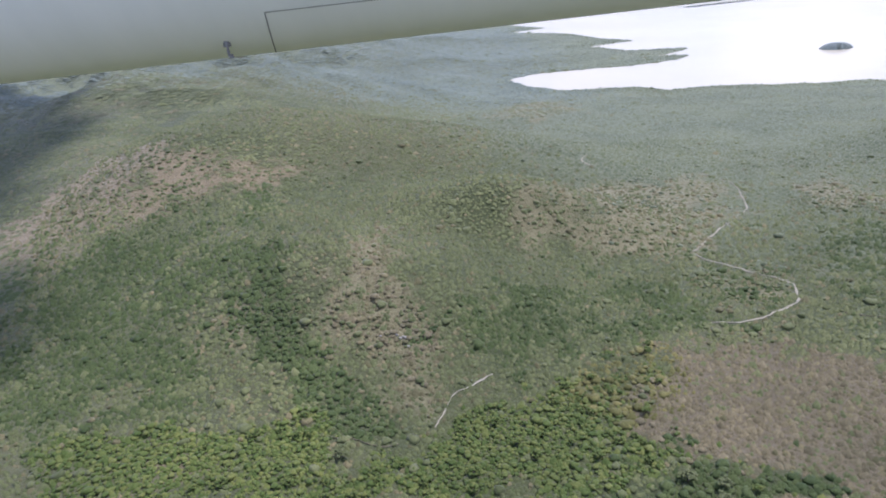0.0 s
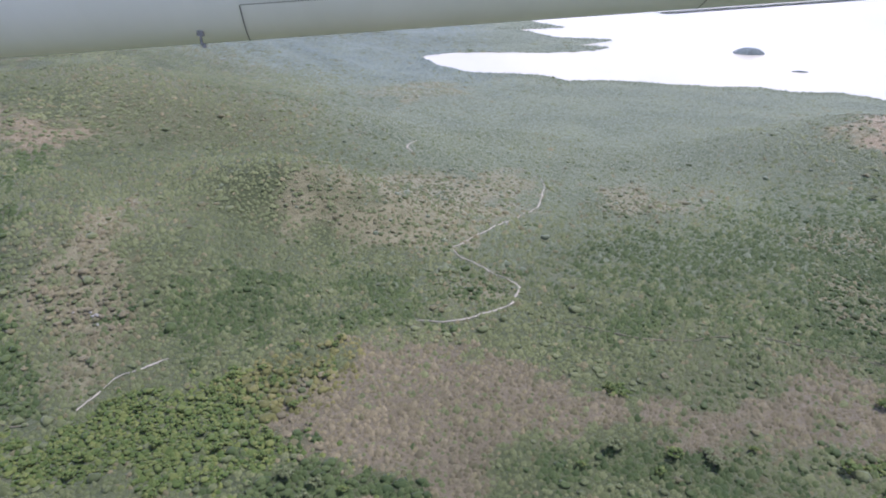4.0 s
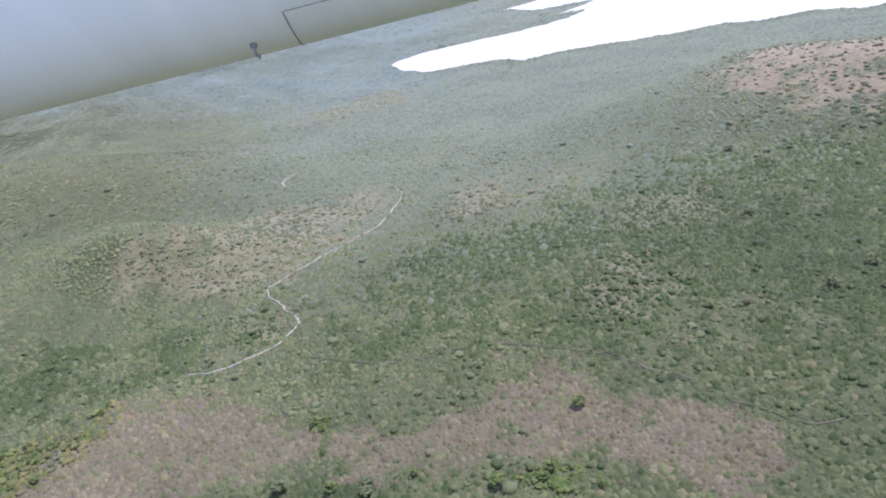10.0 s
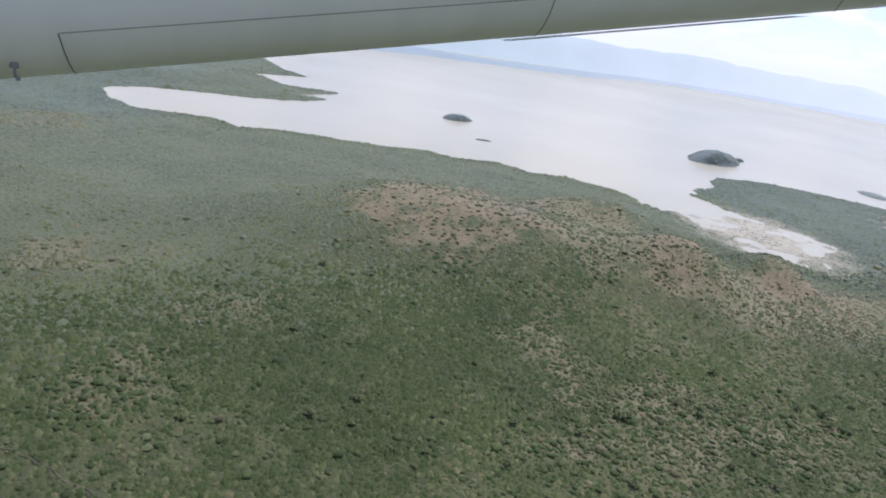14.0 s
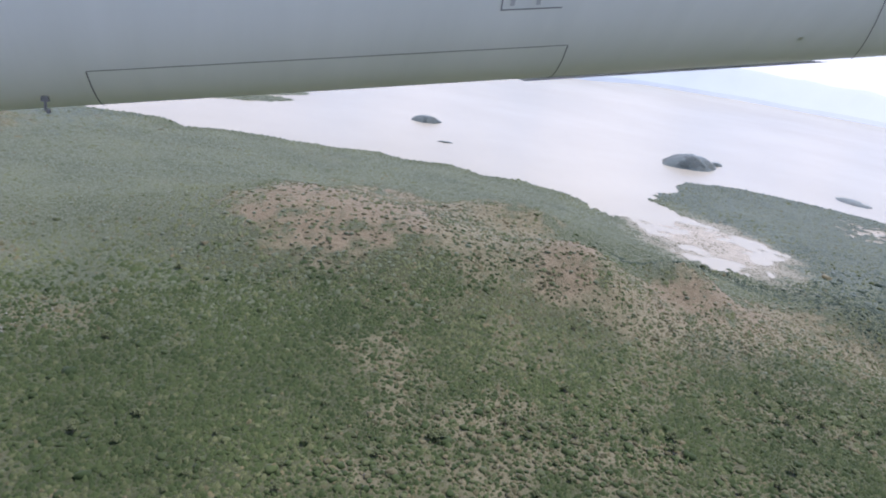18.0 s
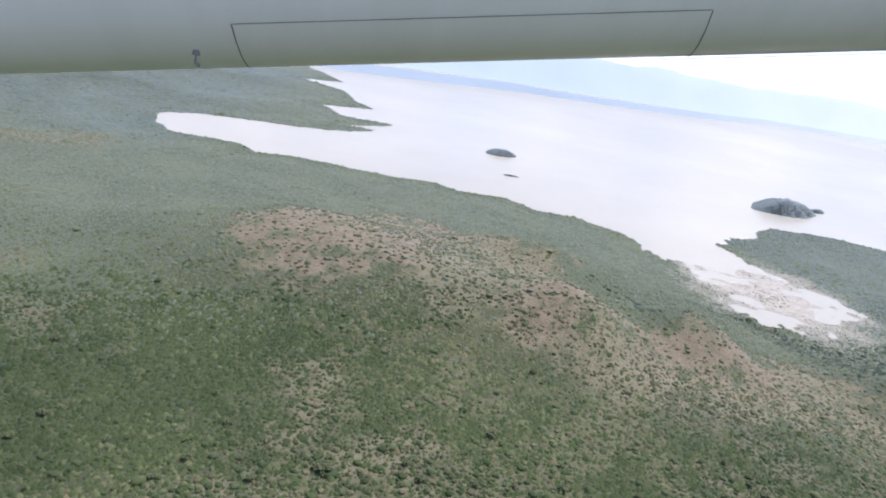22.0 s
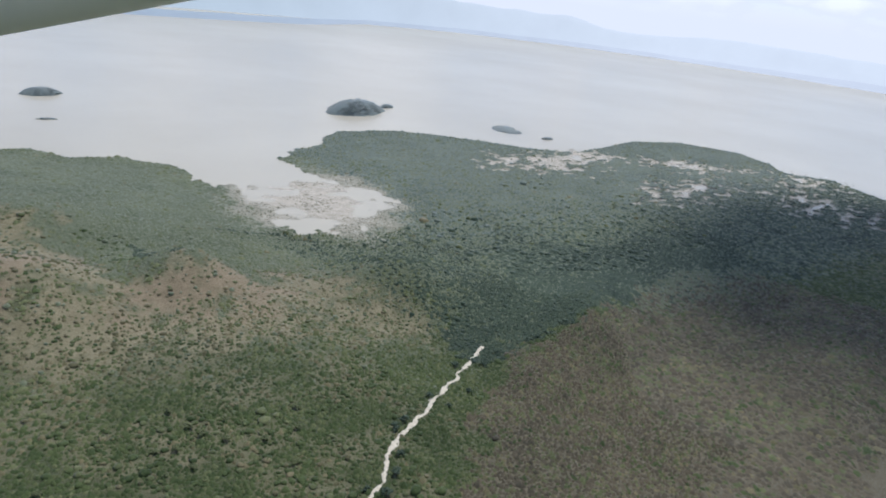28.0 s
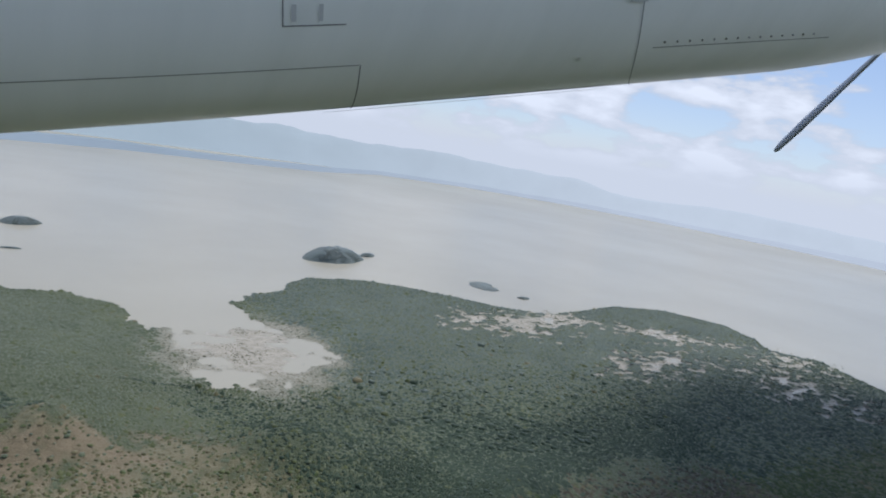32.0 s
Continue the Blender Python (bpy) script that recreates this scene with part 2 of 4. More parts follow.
# ==== mesh helpers ====
def mesh_object(name, verts, faces, mat, parent=None, smooth=True):
    """A mesh from arrays: verts (n, 3), faces (m, 3 or 4)."""
    verts, faces = np.asarray(verts, np.float32), np.asarray(faces, np.int32)
    me = bpy.data.meshes.new(name)
    k = faces.shape[1]
    me.vertices.add(len(verts))
    me.vertices.foreach_set("co", verts.ravel())
    me.loops.add(faces.size)
    me.loops.foreach_set("vertex_index", faces.ravel())
    me.polygons.add(len(faces))
    me.polygons.foreach_set("loop_start", np.arange(0, faces.size, k, dtype=np.int32))
    me.polygons.foreach_set("use_smooth", np.full(len(faces), smooth))
    me.update(calc_edges=True)
    me.validate()
    me.materials.append(mat)
    ob = new(name, me)
    if parent:
        ob.parent = parent
    return ob


def part(name, bm, mat, parent, label=""):
    me = bpy.data.meshes.new(name)
    bm.to_mesh(me)
    bm.free()
    me.materials.append(mat)
    ob = new(name, me)
    ob.parent = parent
    return tagged(ob, label=label)


def lattice(x, y, seed):
    """A repeatable random number for each whole-number place."""
    h = np.sin(x * 127.1 + y * 311.7 + seed * 74.7) * 43758.5453
    return h - np.floor(h)


def rough(x, y, size, seed, octaves=4):
    """Smooth noise from 0 to 1, with features of that size."""
    total, weight, out = 0.0, 1.0, 0.0
    for o in range(octaves):
        u, v = x / size + 19.3 * o, y / size - 7.7 * o
        i, j = np.floor(u), np.floor(v)
        a, b = u - i, v - j
        a, b = a * a * (3 - 2 * a), b * b * (3 - 2 * b)
        s = seed + o
        val = (lattice(i, j, s) * (1 - a) + lattice(i + 1, j, s) * a) * (1 - b) + (lattice(i, j + 1, s) * (1 - a) + lattice(i + 1, j + 1, s) * a) * b
        out, total, weight, size = out + weight * val, total + weight, weight * 0.5, size * 0.5
    return out / total


def ease(v):
    v = np.clip(v, 0, 1)
    return v * v * (3 - 2 * v)


# ==== the lie of the land ====
# clouds out of view, added for their shade (the first also for the window's dark edge): x, y, z, length, width, turn,
# seed
CLOUDS = [(3110, 1030, 3200, 920, 560, 12, 5), (-318, 930, 800, 1150, 360, -60, 6), (30, 478, 800, 170, 105, -30, 7)]
# hills: x, y, height, half-widths, turn
HILLS = [(-192.3, 509.6, 47.7, 119.8, 140.3, 0.1), (-22.8, 582.2, 32.6, 170.8, 109.4, -2.2), (32.6, 409.4, 35.8, 82.8, 41.7, -4.8), (-67.4, 330.7, 30.1, 99.8, 64.2, -14.8), (-156.2, 750.1, 17.0, 149.2, 151.1, -0.0), (533.6, 562.4, 37.9, 112.8, 103.3, 1.2), (653.8, 472.9, 31.5, 91.1, 90.0, 0.2), (768.1, 457.5, 33.1, 51.9, 56.2, 1.6), (880.5, 476.4, 28.6, 41.4, 41.7, -0.2), (759.9, 614.4, 32, 85, 62, 5.5), (1185.7, 323.3, 31.0, 118.5, 41.5, 29.0), (254.9, 295.7, 8.9, 148.5, 85.3, 20.9), (76.8, 846.5, 14.3, 89.2, 89.0, -0.0), (974.9, 562.4, 9.6, 79.3, 59.4, -0.7), (1061.8, 445.5, 33.4, 72.3, 52.0, -4.2)]
OUTER = [(-420, 950, 62, 260, 420, 10), (-800, 1700, 95, 420, 700, 0), (-300, 1650, 46, 260, 420, -20), (40, 2050, 16, 260, 120, 12), (150, 1560, 12, 260, 90, 14), (1900, 120, 22, 300, 160, 20), (1350, 180, 18, 160, 90, 0)]
# spurs that run down the far slopes to the head of the bay
SPURS = [(-254, 1110, 13, 237, 38, -45), (-38, 1152, 11, 153, 34, -53), (50, 1297, 10, 89, 34, -38), (-198, 1204, 10, 196, 36, -48), (-266, 1003, 10, 159, 40, -42)]
LAKE = [(110, 1320), (146, 1222), (195, 1160), (258, 1152), (330, 1136), (365, 1095), (426, 1102), (513, 1086), (600, 1062), (680, 1064), (712, 1034), (795, 1036),
        (835, 978), (900, 970), (958, 912), (972, 845), (1005, 812), (1028, 765), (1020, 720), (1018, 668), (1032, 626), (1075, 614), (1118, 638), (1188, 680),
        (1196, 740), (1160, 790), (1147, 850), (1118, 925), (1165, 975), (1225, 1012), (1255, 1060), (1300, 1098)]
LAKE += [(1412, 1094), (1498, 1042), (1580, 985), (1640, 930), (1720, 886), (1808, 906), (1970, 955), (2095, 925), (2180, 820), (2160, 735), (2110, 668),
         (2180, 612), (2140, 460), (2080, 250), (2300, 0), (2500, -700), (8000, -700), (8000, 7000), (100, 7000), (150, 2900), (352, 2440), (215, 2359), (390, 2168),
         (440, 1960), (516, 1850), (375, 1780), (445, 1640), (588, 1615), (478, 1516), (548, 1500), (490, 1430), (390, 1404), (181, 1377)]


def inland(x, y):
    """Metres to the lake shore: above nought on land, below in the lake."""
    near, inside = np.full(x.shape, 1e9), np.zeros(x.shape, bool)
    for (ax, ay), (bx, by) in zip(LAKE, LAKE[1:] + LAKE[:1]):
        ex, ey = bx - ax, by - ay
        s = np.clip(((x - ax) * ex + (y - ay) * ey) / (ex * ex + ey * ey), 0, 1)
        near = np.minimum(near, np.hypot(x - ax - s * ex, y - ay - s * ey))
        if ay != by:
            inside ^= ((ay > y) != (by > y)) & (x < ex * (y - ay) / ey + ax)
    return np.where(inside, -near, near)


def bumps(rows, x, y):
    z = np.zeros(x.shape)
    for cx, cy, h, sx, sy, turn in rows:
        c, s = math.cos(radians(turn)), math.sin(radians(turn))
        p, q = (x - cx) * c + (y - cy) * s, (y - cy) * c - (x - cx) * s
        z += h * np.exp(-(p / sx) ** 2 - (q / sy) ** 2)
    return z


def marsh_at(x, y):
    """How marshy the ground is, 0 to 1."""
    wx, wy = x + 70 * (rough(x, y, 34, 14, 5) - 0.5), y + 70 * (rough(x, y, 34, 15, 5) - 0.5)
    bay = np.exp(-(((wx - 1100) / 104) ** 2 + ((wy - 735) / 132) ** 2) ** 2)
    bay = bay * (1 - 0.8 * np.exp(-(((x - 1047) / 26) ** 2 + ((y - 640) / 24) ** 2) ** 2))
    shelf = bumps([(1570, 830, 0.95, 100, 60, -15), (1690, 856, 0.9, 90, 40, 10), (1740, 630, 0.8, 120, 60, 10), (1930, 500, 0.8, 80, 110, 20), (1900, 765, 1.0, 200, 34, -32), (2080, 600, 0.8, 90, 60, 0)], x, y)
    spots = ease((1.1 * shelf + 3.2 * (rough(x, y * 1.4, 13, 25, 3) - 0.5) * (shelf > 0.08) - 0.54) / 0.25)
    return np.clip(bay + spots, 0, 1)


def height(x, y):
    x, y = np.asarray(x, float), np.asarray(y, float)
    frayed = np.exp(-((x - 1120) / 170) ** 2 - ((y - 740) / 210) ** 2)
    d = inland(x, y) + 18 * (rough(x, y, 60, 3) - 0.5) + 105 * frayed * (rough(x, y, 18, 8, 5) - 0.5)
    u = 1 / (1 + np.exp(np.clip((x - (1000 - 0.25 * (y - 350))) / 45, -50, 50)))
    v = 1 / (1 + np.exp(np.clip((y - 800) / 110, -50, 50)))
    z = 2 + 36 * u * v + bumps(HILLS, x, y)
    far = bumps(OUTER, x, y)
    ridge = 1 - np.abs(2 * rough(x * 0.8 + y * 0.3, y * 0.5 - x * 0.2, 190, 11) - 1)
    z = z + far * (0.45 + 0.8 * ridge) + bumps(SPURS, x, y) + 3.0 * (rough(x, y, 70, 5) - 0.5)
    z = 0.5 + (z - 0.5) * ease((d + 5) / 130)
    z = np.where(d < 0, np.maximum(-6, d * 0.06), z)
    wet = marsh_at(x, y)
    return z * (1 - wet) + wet * (1.9 * (rough(x * 0.8, y * 1.5, 26, 21, 5) - 0.38))


# what grows where: outlines on the plan
BRIGHT = []
BRIGHT += [[(-181, 206), (-148, 216), (-96, 217), (-70, 216), (-51, 198), (-29, 197), (-9, 207), (10, 225), (32, 228), (58, 241), (71, 214), (76, 190), (99, 181), (115, 167), (116, 158), (-150, 175)], [(56, 230), (75, 248), (93, 246), (92, 229), (80, 216), (62, 207)]]
BRIGHT += [[(287, 178), (311, 183), (323, 172), (318, 165), (279, 166)], [(191, 218), (209, 219), (205, 211), (193, 212)]]
BROWN = []
BROWN += [[(64, 201), (70, 213), (84, 230), (90, 246), (111, 252), (138, 246), (160, 236), (181, 224), (200, 210), (196, 195), (167, 189), (149, 187), (152, 122), (92, 128)], [(200, 208), (231, 203), (256, 214), (277, 226), (299, 235), (317, 227), (335, 212), (359, 195), (383, 179), (373, 163), (324, 169), (290, 183), (261, 191), (230, 189), (205, 192)], [(1016, 255), (1099, 297), (1187, 307), (1352, 354), (1491, 372), (1125, 142), (945, 170)]]
BROWN += [[(1206, 307), (1329, 371), (1458, 398), (1433, 342), (1316, 291), (1261, 264), (1160, 280)]]
BROWN += [[(1016, 255), (1099, 300), (1190, 310), (1350, 354), (1491, 372), (1560, 160), (1125, 40), (950, 120)]]
DRY = []
DRY += [[(-98, 336), (-65, 317), (-36, 287), (-25, 261), (-13, 230), (-15, 216), (-26, 224), (-42, 245), (-60, 272), (-75, 294)], [(-120, 285), (-113, 294), (-100, 268), (-95, 236), (-105, 234), (-118, 257)], [(20, 382), (56, 396), (88, 488), (162, 499), (205, 498), (214, 468), (196, 410), (167, 385), (141, 363), (119, 339), (99, 341), (66, 356), (40, 350)]]
DRY += [[(124, 315), (160, 319), (164, 292), (135, 289)], [(259, 470), (298, 489), (342, 468), (332, 426), (289, 411), (260, 429)]]
DRY += [[(46, 802), (95, 1002), (186, 1039), (185, 893), (100, 765)], [(377, 395), (415, 394), (413, 365), (382, 353), (355, 364)], [(346, 318), (374, 317), (375, 267), (337, 268), (319, 283)]]
DRY += [[(588, 350), (614, 348), (591, 310), (566, 315)], [(467, 533), (511, 562), (581, 787), (676, 759), (731, 608), (795, 597), (801, 559), (748, 543), (647, 474), (594, 436), (508, 457)], [(568, 342), (597, 345), (604, 299), (652, 306), (683, 294), (659, 264), (634, 240), (608, 250), (583, 281)]]
DRY += [[(597, 251), (638, 257), (761, 257), (750, 230), (685, 223), (627, 214), (561, 220), (547, 239)], [(381, 375), (419, 373), (423, 349), (391, 339)], [(571, 756), (696, 728), (766, 592), (800, 543), (834, 470), (879, 462), (992, 468), (1005, 416), (923, 366), (841, 351), (770, 371), (704, 403), (627, 442)]]
DRY += [[(812, 297), (843, 284), (833, 265), (806, 272)], [(817, 463), (879, 467), (919, 481), (956, 457), (1011, 461), (1019, 413), (1067, 379), (1030, 346), (821, 388)]]
DRY += [[(-73, 333), (-45, 346), (-21, 294), (-13, 252), (-15, 221), (-32, 222), (-62, 260), (-73, 297)]]
BARE = []
BARE += [[(-325, 413), (-315, 456), (-285, 508), (-229, 495), (-149, 454), (-122, 456), (-130, 421), (-161, 410), (-196, 387), (-220, 374), (-220, 334), (-249, 336), (-295, 365)], [(490, 516), (516, 548), (640, 777), (689, 711), (640, 498), (635, 462), (589, 453), (539, 463), (501, 485)], [(523, 488), (541, 513), (577, 510), (603, 482), (595, 452), (558, 451), (528, 463)]]
BARE += [[(708, 440), (824, 556), (784, 442), (767, 412), (734, 407), (706, 415)], [(821, 449), (859, 464), (896, 452), (867, 419), (809, 406)], [(825, 445), (873, 458), (936, 470), (965, 435), (898, 398), (838, 404)]]
BARE += [[(830, 445), (882, 457), (913, 462), (906, 434), (858, 420), (831, 413)], [(1029, 662), (1072, 659), (1066, 619), (1025, 621)]]
BARE += [[(-130, 208), (-122, 209), (-108, 192), (-105, 181), (-112, 183)]]
DEEP = []
DEEP += [[(57, 317), (123, 331), (152, 309), (119, 277), (60, 262), (7, 262), (-5, 292)], [(203, 374), (300, 387), (400, 359), (482, 338), (406, 223), (350, 247), (272, 253), (210, 263)]]
DEEP += [[(441, 392), (567, 427), (649, 383), (548, 226), (409, 214), (376, 247), (426, 307)], [(321, 430), (398, 454), (485, 440), (541, 376), (554, 303), (521, 250), (485, 205), (414, 212)], [(632, 435), (689, 455), (732, 507), (709, 443), (674, 412), (617, 391)]]
DEEP += [[(-260, 380), (-135, 395), (-125, 300), (-115, 235), (-200, 215), (-260, 300)], [(148, 187), (185, 193), (215, 187), (228, 160), (150, 150)], [(629, 431), (670, 451), (704, 469), (708, 445), (672, 423), (633, 398)]]
DARK = []
WOODED = [[(-120, 337), (-100, 337), (-76, 294), (-67, 260), (-40, 225), (-28, 203), (-46, 201), (-79, 231), (-105, 268)]]
DARK += [[(1052, 357), (1130, 421), (1265, 468), (1438, 474), (1693, 500), (1511, 384), (1364, 363), (1198, 316), (1111, 310), (1056, 304)], [(1205, 513), (1311, 512), (1427, 445), (1530, 447), (1465, 403), (1334, 376), (1211, 312), (1130, 310), (1082, 358), (1186, 383)], [(53, 181), (75, 188), (98, 177), (116, 168), (115, 158), (45, 163)]]
DARK += [[(818, 569), (848, 557), (877, 482), (849, 502), (820, 524)]]
DRY += [[(672, 537), (757, 581), (806, 534), (820, 474), (886, 462), (982, 477), (996, 426), (923, 374), (846, 367), (780, 383), (725, 402), (683, 413)]]
DRY += [[(804, 463), (856, 474), (916, 478), (956, 460), (1016, 414), (994, 386), (938, 402), (893, 378), (844, 386), (800, 387)]]
BARE += [[(709, 458), (759, 460), (763, 424), (716, 421)]]
BARE += [[(808, 440), (881, 463), (958, 491), (911, 423), (839, 414)]]
OCHRE = [[(36, 231), (50, 243), (77, 248), (96, 237), (94, 216), (67, 207), (57, 201)], [(81, 252), (96, 254), (104, 235), (96, 221), (82, 210), (71, 206), (62, 211), (72, 232)]]
GULLIES = [[(766, 478), (771, 455), (775, 437), (778, 415), (782, 392)], [(668, 548), (664, 530), (661, 505), (657, 465), (640, 438)], [(946, 635), (1001, 634), (1038, 587), (1089, 546), (1076, 427), (1117, 423)]]


def spread(outlines, x, y, edge=16):
    """How far inside any of the outlines a place lies: 0 outside, 1 well within, a half on the line."""
    x, y = x + 20 * (rough(x, y, 40, 91, 3) - 0.5), y + 20 * (rough(x, y, 40, 95, 3) - 0.5)
    w = np.zeros(x.shape)
    for line in outlines:
        xs, ys = [p[0] for p in line], [p[1] for p in line]
        box = (x > min(xs) - edge) & (x < max(xs) + edge) & (y > min(ys) - edge) & (y < max(ys) + edge)
        if not box.any():
            continue
        u, v = x[box], y[box]
        near, inside = np.full(u.shape, 1e9), np.zeros(u.shape, bool)
        for (ax, ay), (bx, by) in zip(line, line[1:] + line[:1]):
            ex, ey = bx - ax, by - ay
            s = np.clip(((u - ax) * ex + (v - ay) * ey) / (ex * ex + ey * ey + 1e-9), 0, 1)
            near = np.minimum(near, np.hypot(u - ax - s * ex, v - ay - s * ey))
            if ay != by:
                inside ^= ((ay > v) != (by > v)) & (u < ex * (v - ay) / ey + ax)
        w[box] = np.maximum(w[box], np.clip(0.5 + np.where(inside, near, -near) / (2 * edge), 0, 1))
    return w


def growth(x, y):
    """Shares of bright green, brown, dry, bare, dark and marsh."""
    k = rough(x, y, 22, 31, 4)
    k2 = rough(x, y, 8, 35, 3)
    soft = lambda w, lo, hi: ease((w + 1.5 * (k - 0.5) * (w > 0.06) + 1.3 * (k2 - 0.5) * (w > 0.06) - lo) / (hi - lo))
    deep = soft(spread(DEEP, x, y, 40), 0.2, 0.9)
    dry = np.maximum(soft(spread(DRY, x, y, 18), 0.25, 0.95), 0.25 * ease((rough(x, y, 140, 41) - 0.54) / 0.12) * (1 - deep))
    bare = 0.75 * soft(spread(BARE, x, y, 16), 0.3, 1.0)
    glade = 1 - soft(spread(DARK[2:3], x, y, 10), 0.3, 0.6)
    brown = soft(spread(BROWN, x, y, 10), 0.3, 0.6) * (1 - 0.15 * (x > 900)) * glade
    bright = soft(spread(BRIGHT, x, y, 10), 0.3, 0.6) * glade
    low = ease((x - 1030 + 0.35 * (y - 350)) / 70) * ease((y - 300) / 60)
    dark = np.maximum(soft(spread(DARK, x, y, 12), 0.30, 0.7), 0.75 * low * ease((680 - y) / 220))
    dark = np.maximum(dark, soft(spread(WOODED, x, y, 14), 0.3, 0.8))
    # darker green near the flight line, standing in for the shadow seen there
    deep = np.maximum(deep, (0.35 * ease((x - 180) / 120) + 0.5 * ease((x - 430) / 150)) * ease((420 - y) / 120))
    for line in GULLIES:
        for (ax, ay), (bx, by) in zip(line, line[1:]):
            s = np.clip(((x - ax) * (bx - ax) + (y - ay) * (by - ay)) / ((bx - ax) ** 2 + (by - ay) ** 2), 0, 1)
            d = np.hypot(x - ax - s * (bx - ax), y - ay - s * (by - ay)) + 8 * (k2 - 0.5)
            dark = np.maximum(dark, 0.65 * ease((6 - d) / 4))
    broken = ease((rough(x, y, 24, 47, 3) - 0.40) / 0.2) * np.maximum(0.55 * ease((x - 540) / 60) * ease((460 - y) / 110) * ease((y - 40) / 60) * ease((1010 - x) / 50), 0.14 * ease((20 - x) / 50) * ease((430 - y) / 60))
    dry = np.maximum(dry, broken)
    bare, dry = bare * (1 - 0.75 * deep), dry * (1 - 0.25 * deep) * (1 - 0.28 * ease((450 - x) / 60))
    return bright, brown, dry * (1 - low), bare, dark, marsh_at(x, y), deep


def haze_share(x, y):
    """Share of the bush whose colour is paled for haze, growing towards the lake."""
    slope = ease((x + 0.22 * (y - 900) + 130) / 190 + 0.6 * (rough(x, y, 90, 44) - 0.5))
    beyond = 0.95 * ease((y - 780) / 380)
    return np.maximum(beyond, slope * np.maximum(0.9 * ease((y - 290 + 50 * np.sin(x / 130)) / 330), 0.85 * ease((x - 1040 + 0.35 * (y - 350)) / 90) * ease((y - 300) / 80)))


def steps(rows):
    """Grid lines: (from, to, step) one after the other."""
    out = []
    for a, b, s in rows:
        out += list(np.arange(a, b, s))
    return np.array(out + [rows[-1][1]])


gx = steps([(-5000, -1500, 250), (-1500, -480, 30), (-480, 1500, 5), (1500, 2300, 10), (2300, 6500, 280)])
gy = steps([(-4000, -200, 300), (-200, 100, 25), (100, 1160, 5), (1160, 2700, 20), (2700, 6500, 250)])
X, Y = np.meshgrid(gx, gy)
Z = height(X, Y)
idx = np.arange(X.size).reshape(X.shape)
quads = np.stack([idx[:-1, :-1], idx[:-1, 1:], idx[1:, 1:], idx[1:, :-1]], -1).reshape(-1, 4)
ground = mesh_object("ground", np.stack([X, Y, Z], -1).reshape(-1, 3), quads, M_GROUND)
tagged(ground, "rolling bush country falling to a lake shore", "ground", kind="structure")
g = growth(X, Y)
layer = ground.data.attributes.new("growth", "FLOAT_COLOR", "POINT")
shares = np.stack([g[2], g[3], g[1], g[5]], -1).reshape(-1, 4)
layer.data.foreach_set("color", shares.astype(np.float32).ravel())

# share of the ground that is coloured paler to stand in for haze
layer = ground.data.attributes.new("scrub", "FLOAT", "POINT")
layer.data.foreach_set("value", (haze_share(X, Y) * (1 - np.maximum(g[2], g[3]))).astype(np.float32).ravel())

wx = np.array([-400, 200, 1200, 2400, 4000, 6500, 10000])
WX, WY = np.meshgrid(wx, np.array([-800, 500, 1200, 2200, 3600, 6800]))
wi = np.arange(WX.size).reshape(WX.shape)
wq = np.stack([wi[:-1, :-1], wi[:-1, 1:], wi[1:, 1:], wi[1:, :-1]], -1).reshape(-1, 4)
lake = mesh_object("water", np.stack([WX, WY, 0 * WX], -1).reshape(-1, 3), wq, M_WATER)
tagged(lake, "wide silty pale brown lake under haze", "water", kind="structure")


# ==== far side of the lake ====
def range_of_hills(name, rows, mat, depth, label, seed):
    """A long hill mass: rows of x, y, foot height, crest height along its front."""
    pts = np.array(rows, float)
    along = np.linspace(0, len(pts) - 1, 260)
    cols = [np.interp(along, np.arange(len(pts)), pts[:, k]) for k in range(4)]
    mid = np.array([435.0, 0.0])
    verts = []
    for j, f in enumerate(np.linspace(0, 1, 9)):
        out = np.stack([cols[0], cols[1]], -1) - mid
        far_ = out / np.linalg.norm(out, axis=1, keepdims=True)
        pos = np.stack([cols[0], cols[1]], -1) + far_ * depth * f
        lump = rough(along * 90 + j * 3, np.full(along.shape, j * 25.0), 90, seed, 5)
        z = cols[2] + (cols[3] - cols[2]) * ease(f) * (0.55 + 0.9 * lump)
        if j == 0:
            z = cols[2] - 3
        verts.append(np.concatenate([pos, z[:, None]], 1))
    verts.append(verts[-1] * [1, 1, 0] + [0, 0, -5])
    v = np.array(verts)
    i = np.arange(v.shape[0] * v.shape[1]).reshape(v.shape[:2])
    q = np.stack([i[:-1, :-1], i[:-1, 1:], i[1:, 1:], i[1:, :-1]], -1).reshape(-1, 4)
    return tagged(mesh_object(name, v.reshape(-1, 3), q, mat), label, "hills", kind="structure")


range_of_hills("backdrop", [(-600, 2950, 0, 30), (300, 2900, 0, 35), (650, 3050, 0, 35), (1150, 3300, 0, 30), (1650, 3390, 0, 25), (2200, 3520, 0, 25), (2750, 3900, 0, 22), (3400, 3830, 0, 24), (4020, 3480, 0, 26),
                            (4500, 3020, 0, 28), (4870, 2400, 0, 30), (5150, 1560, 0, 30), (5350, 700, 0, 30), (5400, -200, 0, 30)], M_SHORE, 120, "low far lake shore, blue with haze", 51)
